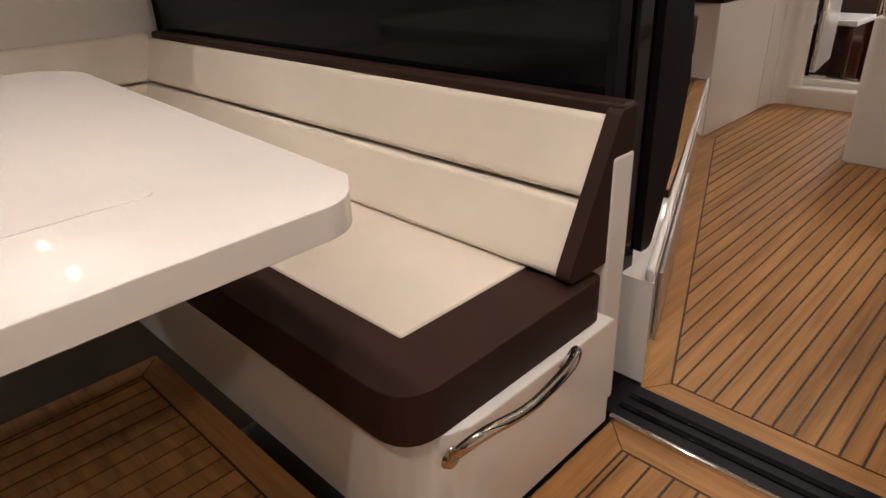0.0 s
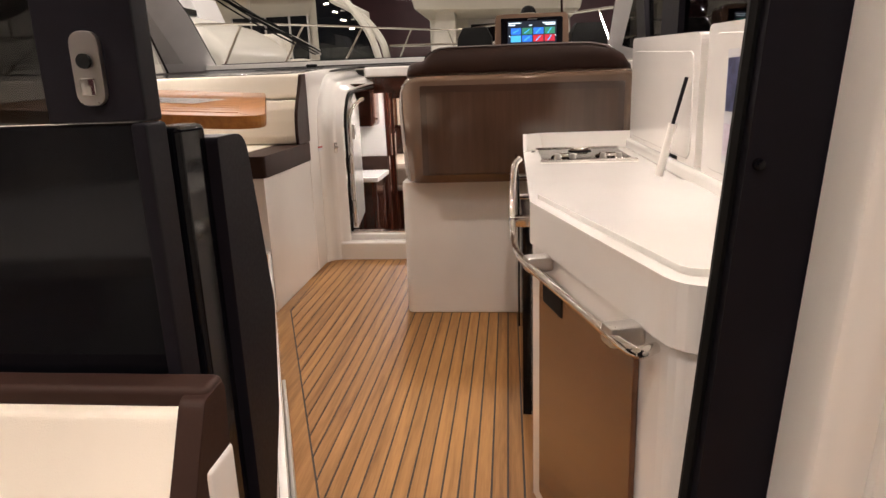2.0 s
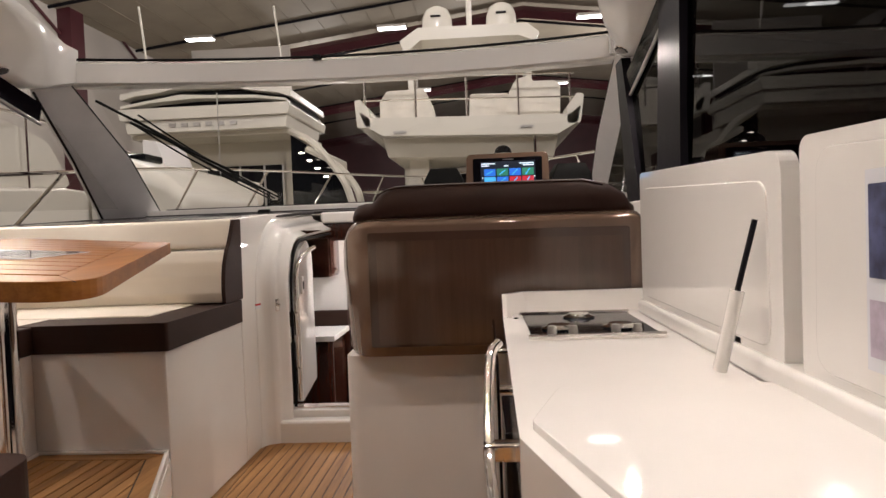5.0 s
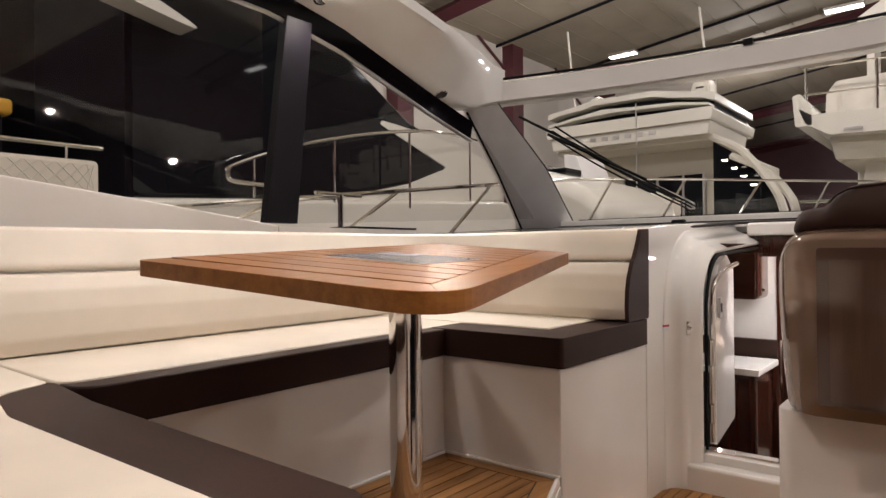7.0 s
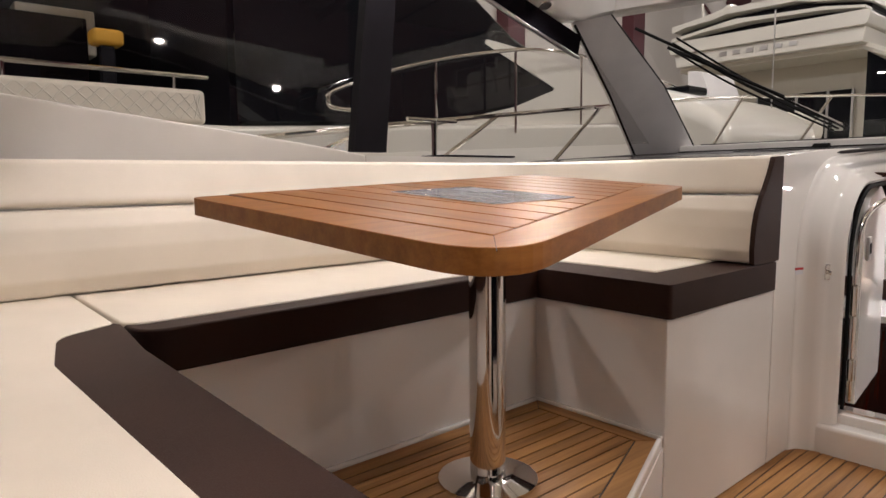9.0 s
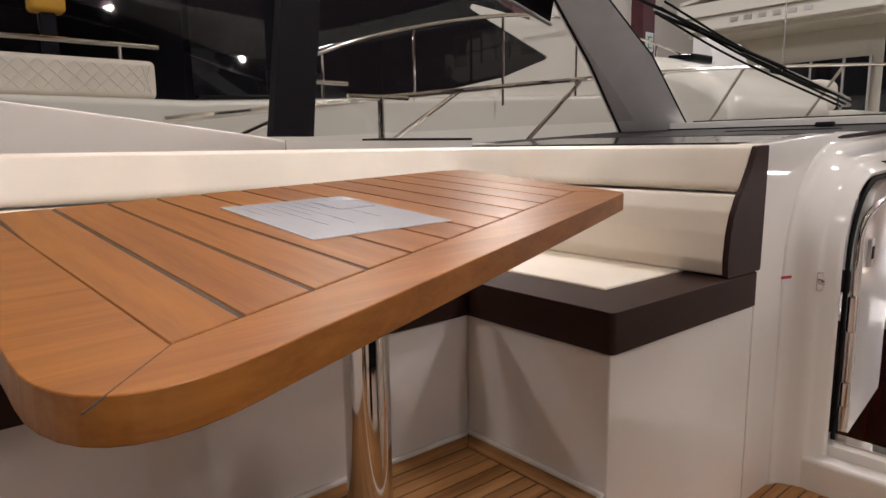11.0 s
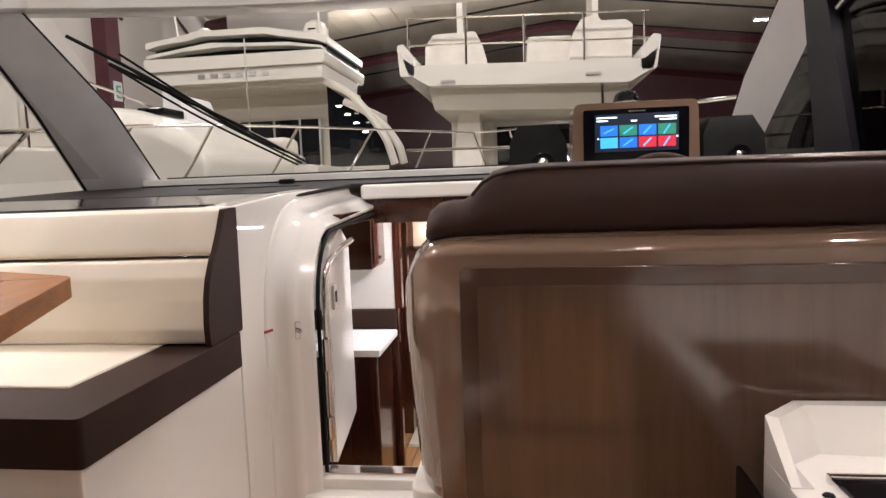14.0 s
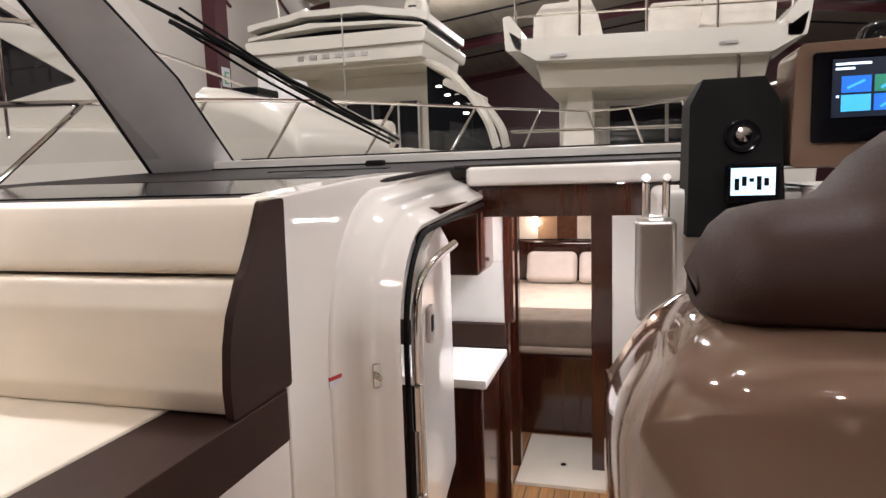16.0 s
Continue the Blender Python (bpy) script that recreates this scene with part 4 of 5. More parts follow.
part("cushion_piping", tube([(0.030, 4.212, 1.362), (0.050, 4.216, 1.385), (0.075, 4.222, 1.399), (0.11, 4.229, 1.407), (0.16, 4.232, 1.410), (0.5, 4.232, 1.410), (0.84, 4.230, 1.406), (0.92, 4.222, 1.388)], 0.0035, 8), brown, seat, "sewn piping line")
part("seat_cushion", box(-0.09, 1.06, 4.46, 5.0, 0.736, 0.88, 0.04, 4), brown, seat, "dark brown seat cushion")

# ---- helm ----
helm = thing("helm_console", "black and bronze helm console with instrument pods", "helm console")
part("body", box(-0.02, 1.32, 6.02, 6.70, -0.6, 1.30, 0.03, 3), gelcoat_matte, helm)
for x0, x1 in ((0.06, 0.335), (0.905, 1.18)):
    pod = part("instrument_pod", loft([[(x0, 5.90, 1.16), (x1, 5.90, 1.16), (x1, 6.25, 1.16), (x0, 6.25, 1.16)], [(x0 + 0.01, 5.97, 1.56), (x1 - 0.01, 5.97, 1.56), (x1 - 0.01, 6.25, 1.58), (x0 + 0.01, 6.25, 1.58)], [(x0 + 0.05, 6.0, 1.64), (x1 - 0.05, 6.0, 1.64), (x1 - 0.05, 6.2, 1.65), (x0 + 0.05, 6.2, 1.65)]]), black_plastic, helm, "black instrument pod")
    part("dial_ring", turned(lathe([(0.036, 0), (0.052, 0), (0.050, 0.006), (0.046, 0.007), (0.036, 0.003)], (0, 0, 0), 28), Matrix.Translation(((x0 + x1) / 2 + 0.02, 5.948, 1.46)) @ pose(0, 0, 0, 80)), black_gloss, pod, "round black control")
    part("control_knob", turned(lathe([(0.004, 0), (0.024, 0), (0.022, 0.025), (0.004, 0.028)], (0, 0, 0), 20), Matrix.Translation(((x0 + x1) / 2 + 0.02, 5.945, 1.46)) @ pose(0, 0, 0, 80)), chrome, pod)
gauge = thing("gauge_display", "small lit engine display with pale blue digits", "display")
part("bezel", box(0.165, 0.315, 5.895, 5.92, 1.262, 1.378, 0.006), black_gloss, gauge)
part("screen", box(0.18, 0.30, 5.892, 5.896, 1.285, 1.365), glow("pale_blue_screen", (0.55, 0.75, 0.85), 1.2), gauge, "lit pale blue screen", 0)
for i in range(5):
    part("digit", box(0.19 + 0.02 * i, 0.203 + 0.02 * i, 5.8905, 5.8925, 1.30 + 0.012 * (i % 3), 1.335 + 0.006 * (i % 2)), black_plastic, gauge, "", 0)
disp = thing("chartplotter", "lit chartplotter screen in a bronze surround", "display")
part("surround", prism(round_poly([(0.345, 1.36), (0.895, 1.36), (0.885, 1.715), (0.355, 1.715)], [0.02, 0.02, 0.035, 0.035]), 5.93, 6.18, "y", 0.010, 3), shell_paint, disp, "bronze lacquered surround")
part("bezel", prism(round_poly([(0.395, 1.43), (0.845, 1.43), (0.845, 1.685), (0.395, 1.685)], 0.012), 5.922, 5.935, "y", 0.003), black_gloss, disp, "black glass bezel")
SCREEN = {"deep": glow("screen_navy", (0.004, 0.008, 0.02), 0.6), "blue": glow("screen_blue", (0.02, 0.13, 0.55), 0.9), "cyan": glow("screen_cyan", (0.06, 0.36, 0.68), 1.0), "green": glow("screen_green", (0.03, 0.20, 0.12), 0.7), "red": glow("screen_red", (0.55, 0.02, 0.04), 0.6), "pale": glow("screen_text", (0.7, 0.8, 0.9), 1.6)}
part("screen", box(0.445, 0.80, 5.9185, 5.9225, 1.50, 1.662), SCREEN["deep"], disp, "lit screen", 0)
tones = (("blue", "green", "blue", "green"), ("cyan", "blue", "red", "red"))
for r in range(2):
    for c in range(4):
        x, z = 0.468 + 0.082 * c, 1.568 - 0.052 * r
        part("screen_tile", box(x, x + 0.074, 5.9165, 5.919, z, z + 0.046), SCREEN[tones[r][c]], disp, "lit screen tile", 0)
        part("tile_mark", turned(box(-0.024, 0.024, -0.001, 0.001, -0.003, 0.004), Matrix.Translation((x + 0.036, 5.9155, z + 0.022)) @ pose(0, 0, 0, 0, -25 - 10 * c)), SCREEN["cyan"], disp, "", 0)
for x0, x1, z in ((0.452, 0.54, 1.645), (0.452, 0.50, 1.632), (0.60, 0.625, 1.628), (0.70, 0.79, 1.642), (0.72, 0.79, 1.63), (0.455, 0.462, 1.555), (0.79, 0.797, 1.555)):
    part("text_bar", box(x0, x1, 5.9165, 5.919, z, z + 0.006), SCREEN["pale"], disp, "", 0)
part("maker_bar", box(0.59, 0.66, 5.9200, 5.9225, 1.671, 1.676), alu, disp, "", 0)
compass = thing("compass", "small domed compass on top of the chartplotter", "compass")
part("dome", lathe([(0.06, 0), (0.062, 0.01), (0.05, 0.045), (0.03, 0.062), (0.006, 0.068)], (0.60, 6.06, 1.715), 20), black_gloss, compass)
part("ring", lathe([(0.064, 0), (0.068, 0.004), (0.062, 0.012)], (0.60, 6.06, 1.715), 20), chrome, compass)
wheel = thing("steering_wheel", "brown leather steering wheel with polished spokes", "steering wheel")
wm = Matrix.Translation((0.68, 5.62, 1.30)) @ pose(0, 0, 0, 62)
part("rim", turned(tube([(0.19 * math.cos(a), 0.19 * math.sin(a), 0) for a in (2 * math.pi * i / 40 for i in range(40))], 0.016, 10, closed=True), wm), brown, wheel)
part("rim_insert", turned(tube([(0.172 * math.cos(a), 0.172 * math.sin(a), 0.004) for a in (2 * math.pi * i / 40 for i in range(40))], 0.006, 8, closed=True), wm), chrome, wheel)
for a in (90, 210, 330):
    part("spoke", turned(tube([(0, 0, -0.02), (0.17 * math.cos(radians(a)), 0.17 * math.sin(radians(a)), 0)], 0.009, 8), wm), chrome, wheel)
part("hub", turned(lathe([(0.05, -0.03), (0.05, 0.0), (0.03, 0.012), (0.005, 0.014)], (0, 0, 0), 20), wm), black_plastic, wheel)
part("column", turned(tube([(0, 0, -0.03), (0, 0, -0.36)], 0.03, 12), wm), black_plastic, wheel)
throttle = thing("throttle_lever", "polished twin throttle levers beside the console", "throttle")
part("pedestal", box(-0.09, 0.03, 5.86, 6.0, 0.9, 1.22, 0.02, 3), alu, throttle)
for i in (0, 1):
    part("lever", tube([(-0.06 + 0.06 * i, 5.93, 1.22), (-0.06 + 0.06 * i, 5.90, 1.33), (-0.06 + 0.06 * i, 5.86, 1.345)], 0.012, 10), chrome, throttle)

# ---- windscreen, roof and starboard side ----
X0, X1 = -2.50, 1.42
def bow(x):
    s = (x - (X0 + X1) / 2) / ((X1 - X0) / 2)
    return 1 - s * s


bar = thing("windscreen_header", "white moulded header bar above the windscreen", "header beam", kind="structure")
secs = []
for i in range(17):
    x = X0 + (X1 - X0) * i / 16
    yb, zb = 6.15 + 0.45 * bow(x), 2.36 + 0.05 * bow(x) - 0.02 * i / 16
    secs.append([(x, yb + a, zb + c) for a, c in ((0.0, 0.02), (0.03, 0.0), (0.13, 0.0), (0.16, 0.06), (0.14, 0.17), (0.05, 0.185), (0.0, 0.16))])
part("beam", loft(secs), gelcoat, bar)
part("seal", tube([(X0 + (X1 - X0) * i / 16, 6.16 + 0.45 * bow(X0 + (X1 - X0) * i / 16), 2.548 + 0.05 * bow(X0 + (X1 - X0) * i / 16) - 0.02 * i / 16) for i in range(17)], 0.010, 6), black_plastic, bar, "black roof seal")
part("latch", box(-0.80, -0.74, 6.57, 6.63, 2.56, 2.60, 0.006), black_plastic, bar)
ws = thing("window_2", "curved clear windscreen with a black lower seal", "window", kind="structure")
glass = bmesh.new()
gl = [[glass.verts.new((X0 + 0.1 + (X1 - X0 - 0.2) * i / 16, yy + bb * bow(X0 + (X1 - X0) * i / 16), zz)) for i in range(17)] for yy, zz, bb in ((7.34, 1.49, 0.0), (6.30, 2.37, 0.45))]
for i in range(16):
    glass.faces.new((gl[0][i], gl[0][i + 1], gl[1][i + 1], gl[1][i]))
part("pane", glass, clear_glass, ws, "clear windscreen glass")
part("lower_seal", box(-2.38, 1.33, 7.315, 7.33, 1.488, 1.502, 0.003), black_plastic, ws)


def side_frame(s, xw, name):
    """The pillar, arched liner, black band and roof edge of one side; s is -1 to port and 1 to starboard."""
    f = thing(name, "white arched roof side with a silver windscreen pillar", "roof frame", kind="structure")
    x = lambda d: xw - s * d
    front = [(0.053, 7.42, 1.40), (0.05, 6.86, 1.93), (0.04, 6.17, 2.36), (0.04, 6.06, 2.46)]
    rear = [(-0.32, 7.06, 1.40), (-0.22, 6.52, 1.88), (-0.08, 5.92, 2.27), (-0.06, 5.82, 2.36)]
    part("pillar", loft([[(x(r[0]), r[1], r[2]), (x(p[0]), p[1], p[2]), (x(p[0] - 0.06), p[1] + 0.07, p[2]), (x(r[0] - 0.06), r[1] + 0.07, r[2])] for p, r in zip(front, rear)]), pillar_grey, f, "silver-grey windscreen pillar", 30)
    part("pillar_seal", tube([(x(p[0] - 0.01), p[1] + 0.02, p[2]) for p in front[:3]], 0.012, 6), black_plastic, f)
    part("pillar_edge", tube([(x(r[0] + 0.01), r[1] + 0.005, r[2]) for r in rear[:3]], 0.010, 6), black_plastic, f)
    line = lambda y, ys, vs: float(np.interp(y, ys, vs))
    ztop = lambda y: line(y, (1.8, 3.6, 4.1, 4.6, 5.0, 5.4, 5.85, 6.2), (2.52, 2.52, 2.50, 2.41, 2.29, 2.17, 2.05, 1.98))
    inner = lambda y: line(y, (1.8, 4.66, 5.38, 6.18), (0.50, 0.50, 0.32, 0.05))
    ys = [1.8 + 0.1765 * i for i in range(26)]
    band, liner, trim = [], [], []
    for y in ys:
        z, d = ztop(y), inner(y)
        low = z + 0.126 if y < 5.6 else line(y, (5.6, 5.85, 6.22), (2.236, 2.27, 2.37))
        if y < 5.95:
            band.append([(x(-0.03), y, z), (x(0.008), y, z), (x(0.035), y, z + 0.125), (x(-0.03), y, z + 0.125)])
            trim.append((x(0.012), y, z - 0.008))
        e = max(2.56, z + 0.16)
        liner.append([(x(-0.06), y, low), (x(0.035), y, low), (x(0.06 + 0.25 * d), y, low + 0.024), (x(max(d * 0.9, 0.075)), y, min(e, low + 0.18)), (x(max(d, 0.08)), y, e), (x(max(d, 0.08)), y, e + 0.06), (x(-0.12), y, e + 0.08)])
    part("window_band", loft(band), black_gloss, f, "glossy black window band")
    part("liner", loft(liner), gelcoat, f, "white arched liner", 50)
    part("trim", tube(trim, 0.012, 8), alu, f, "bright window trim")
    return f


side_frame(-1, -2.50, "roof_side_port")
side_frame(1, 1.42, "roof_side_starboard")
roof = thing("ceiling_hardtop", "white hardtop ceiling over saloon and cockpit", "ceiling", kind="structure")
part("ceiling_panel", box(-2.7, 1.65, -1.6, 3.55, 2.44, 2.62, 0.02), gelcoat_matte, roof)
for x, y, power in ((-0.95, -0.2, 80), (0.45, -0.2, 80), (-0.95, 1.0, 80), (0.45, 1.0, 74), (-1.7, 2.4, 9), (-0.5, 2.4, 13), (0.60, 2.65, 43), (-1.7, 3.3, 30), (-0.5, 3.3, 40), (0.6, 3.3, 28)):
    downlight(x, y, 2.436, power)
for x, y, z in ((-2.40, 5.42, 2.287), (-2.36, 4.35, 2.60)):
    downlight(x, y, z, 50, (0.45, -0.1, -1), 168)
downlight(1.30, 5.6, 2.25, 36, (-0.45, -0.2, -1), 165)
downlight(1.28, 4.4, 2.595, 44, (-0.6, -0.2, -1), 150)

stb = thing("wall_starboard", "white moulded starboard cabin side with dark window posts", "wall", kind="structure")
part("side_panel", box(1.36, 1.5, 1.77, 6.7, 0.0, 1.36, 0.01), gelcoat_matte, stb)
part("inner_shelf", box(1.062, 1.36, 1.90, 6.0, 0.0, 1.0, 0.01), gelcoat_matte, stb)
part("post_forward", loft([[(1.40, 5.66, 1.36), (1.46, 5.66, 1.36), (1.46, 6.0, 1.36), (1.40, 6.0, 1.36)], [(1.38, 5.98, 2.30), (1.44, 5.98, 2.30), (1.44, 6.16, 2.30), (1.38, 6.16, 2.30)]]), black_satin, stb, "black window post")
part("post_aft", loft([[(1.40, 4.85, 1.36), (1.46, 4.85, 1.36), (1.46, 5.28, 1.36), (1.40, 5.28, 1.36)], [(1.38, 4.72, 2.50), (1.44, 4.72, 2.50), (1.44, 5.05, 2.50), (1.38, 5.05, 2.50)]]), black_satin, stb, "black window post")
part("hull_side", prism([(1.5, -1.7), (1.5, 1.36), (1.95, 1.34), (2.05, 0.9), (1.7, -1.7)], -2.5, 8.2, "y", 0.02), boat_white, stb, "white hull and side deck")
part("pane", box(1.425, 1.43, 1.85, 4.8, 1.36, 2.5), tinted_glass, stb, "tinted side window")
part("pane_forward", prism([(5.3, 1.36), (6.85, 1.50), (6.05, 2.06), (5.6, 2.22), (5.2, 2.34)], 1.425, 1.43, "x"), tinted_glass, stb, "tinted side window")

# ---- own foredeck ----
fore = thing("foredeck", "white moulded foredeck ahead of the windscreen", "deck", kind="structure")
part("deck", loft([[(-2.95, 7.36, 1.345), (1.95, 7.36, 1.345), (1.9, 7.36, 1.40), (-2.9, 7.36, 1.40)], [(-2.5, 10.0, 1.345), (1.5, 10.0, 1.345), (1.45, 10.0, 1.42), (-2.45, 10.0, 1.42)], [(-0.8, 13.4, 1.30), (-0.2, 13.4, 1.30), (-0.2, 13.4, 1.38), (-0.8, 13.4, 1.38)]]), boat_white, fore)
brail = thing("bow_rail", "polished bow rail with raked stanchions", "rail")
pp = curve_pts([(-2.86, 3.75, 1.47), (-2.86, 5.2, 1.64), (-2.84, 6.9, 1.83), (-2.75, 8.4, 1.98), (-2.25, 10.4, 2.10), (-1.35, 12.3, 2.16), (-0.5, 13.3, 2.18), (0.35, 12.3, 2.16), (1.25, 10.4, 2.10), (1.75, 8.4, 1.98), (1.84, 6.9, 1.83), (1.86, 5.2, 1.64)], 6)
part("top_rail", tube(pp, 0.016, 8), chrome, brail)
for i in range(3, len(pp) - 2, 4):
    a, b = pp[i], pp[max(0, i - 2)] if i < len(pp) / 2 else pp[min(len(pp) - 1, i + 2)]
    part("stanchion", tube([a, (b.x, b.y, 1.36)], 0.014, 8), chrome, brail)
cleat = thing("mooring_cleat", "polished deck cleat on the side deck", "cleat")
part("horns", tube([(-2.75, 4.62, 1.60), (-2.75, 5.0, 1.60)], 0.012, 8), chrome, cleat)
part("stem", tube([(-2.75, 4.82, 1.36), (-2.75, 4.82, 1.60)], 0.018, 8), chrome, cleat)
wiper = thing("windscreen_wiper", "pair of black windscreen wiper arms folded up", "wiper")
for i in range(3):
    part("arm", tube(curve_pts([(-2.28 + 0.03 * i, 6.62, 2.16 + 0.03 * i), (-1.95 + 0.02 * i, 7.0, 1.88 + 0.03 * i), (-1.45 + 0.03 * i, 7.42, 1.56 + 0.01 * i)], 6), 0.0075, 6), black_plastic, wiper)
part("blade", tube([(-2.3, 6.64, 2.17), (-1.7, 7.18, 1.80)], 0.012, 6), black_plastic, wiper)
part("blade_carrier", tube(curve_pts([(-2.62, 6.72, 2.37), (-2.2, 7.0, 2.10), (-1.8, 7.40, 1.79), (-1.45, 7.46, 1.62)], 5), 0.012, 6), black_plastic, wiper)
part("arm_link", tube([(-2.45, 6.86, 2.24), (-2.02, 7.18, 1.96), (-1.44, 7.46, 1.62)], 0.008, 6), alu, wiper)
part("pivot", lathe([(0.004, 0), (0.035, 0), (0.03, 0.05), (0.012, 0.06), (0.004, 0.06)], (-1.44, 7.46, 1.56), 16), alu, wiper)

# ---- hall ----
ground = solo("ground", box(-60, 60, -40, 90, -2.0, -1.8), concrete, "grey concrete hall floor", "floor", kind="structure")
hall = thing("wall_hall", "pale sheet-clad hall walls with maroon steel columns", "wall", kind="structure")
part("wall_left", box(-17.3, -17.1, -25, 70, -1.8, 13), hall_white, hall)
part("wall_front", box(-17.3, 30, 70, 70.2, -1.8, 13), hall_maroon, hall)
part("wall_right", box(22, 22.2, -25, 70, -1.8, 13), hall_maroon, hall)
part("wall_back", box(-17.3, 22.2, -25.2, -25, -1.8, 13), hall_maroon, hall)
for y in (-10, 0, 10, 20, 28, 44, 58):
    part("column", box(-17.1, -16.5, y, y + 0.9, -1.8, 13), hall_maroon, hall, "maroon steel column")
part("front_panel", box(-14.8, -9.5, 35.6, 35.8, -1.8, 11.2), hall_white, hall)
for i in range(7):
    part("brace", tube([(-17.0, -12 + 7 * i, 12.5), (-17.0, -5 + 7 * i, 9.0)], 0.07, 6), hall_maroon, hall)
hroof = thing("ceiling_hall", "insulated hall roof with dark purlins and maroon rafters", "ceiling", kind="structure")
rb = bmesh.new()
for x0, x1, z0, z1 in ((-17.3, 3.0, 11.0, 13.5), (3.0, 22.2, 13.5, 11.0)):
    vs = [rb.verts.new(p) for p in ((x0, -25, z0), (x1, -25, z1), (x1, 70, z1), (x0, 70, z0))]
    rb.faces.new(vs)
part("roof_sheet", rb, hall_roof, hroof)
for k in range(5):
    y = 6 + 16 * k
    part("rafter", tube([(-17.1, y, 10.5), (3, y, 13.0), (22, y, 10.5)], 0.34, 4), hall_maroon, hroof)
for k in range(11):
    y = -6 + 6.7 * k
    part("purlin", tube([(-17.2, y, 10.94), (3, y, 13.44), (22.1, y, 10.94)], 0.075, 4), black_satin, hroof, "thin dark purlin")
for k in range(16):
    x = -16.5 + 1.25 * k
    z = 11.0 + (x + 17.3) * 2.5 / 20.3
    part("sheet_joint", box(x, x + 0.035, -25, 70, z - 0.04, z - 0.012), hall_roof, hroof)
for x in (-11, -3, 5, 13):
    for y in (-8, 1, 10, 19, 28, 40):
        z = 9.4
        fix = thing("hall_light", "hanging hall light fixture, lit", "ceiling light", "hall light fixtures")
        part("housing", box(x - 0.6, x + 0.6, y - 0.2, y + 0.2, z + 0.02, z + 0.14, 0.02), alu, fix)
        part("tube_lens", box(x - 0.56, x + 0.56, y - 0.16, y + 0.16, z - 0.01, z + 0.02), tube_lens, fix, "bright diffuser")
for x in (-9, 0, 9):
    for y in (-4, 9, 22, 42):
        lamp("POINT", "hall_light_beam", Matrix.Translation((x, y, 9.2)), 950, HALL_WARM, radius=0.25)
sign = thing("exit_sign", "small pale sign with a green letter on maroon column", "sign")
part("board", box(-16.49, -16.44, 28.2, 28.75, 5.3, 6.1, 0.01), paper_white, sign)
txt = bpy.data.curves.new("letter", "FONT")
txt.body, txt.size, txt.extrude = "E", 0.75, 0.01
tob = new("letter", txt)
txt.materials.append(green_sign)
tob.parent = sign
tob.matrix_world = Matrix.Translation((-16.42, 28.25, 5.42)) @ pose(0, 0, 0, 90, 0, 90)


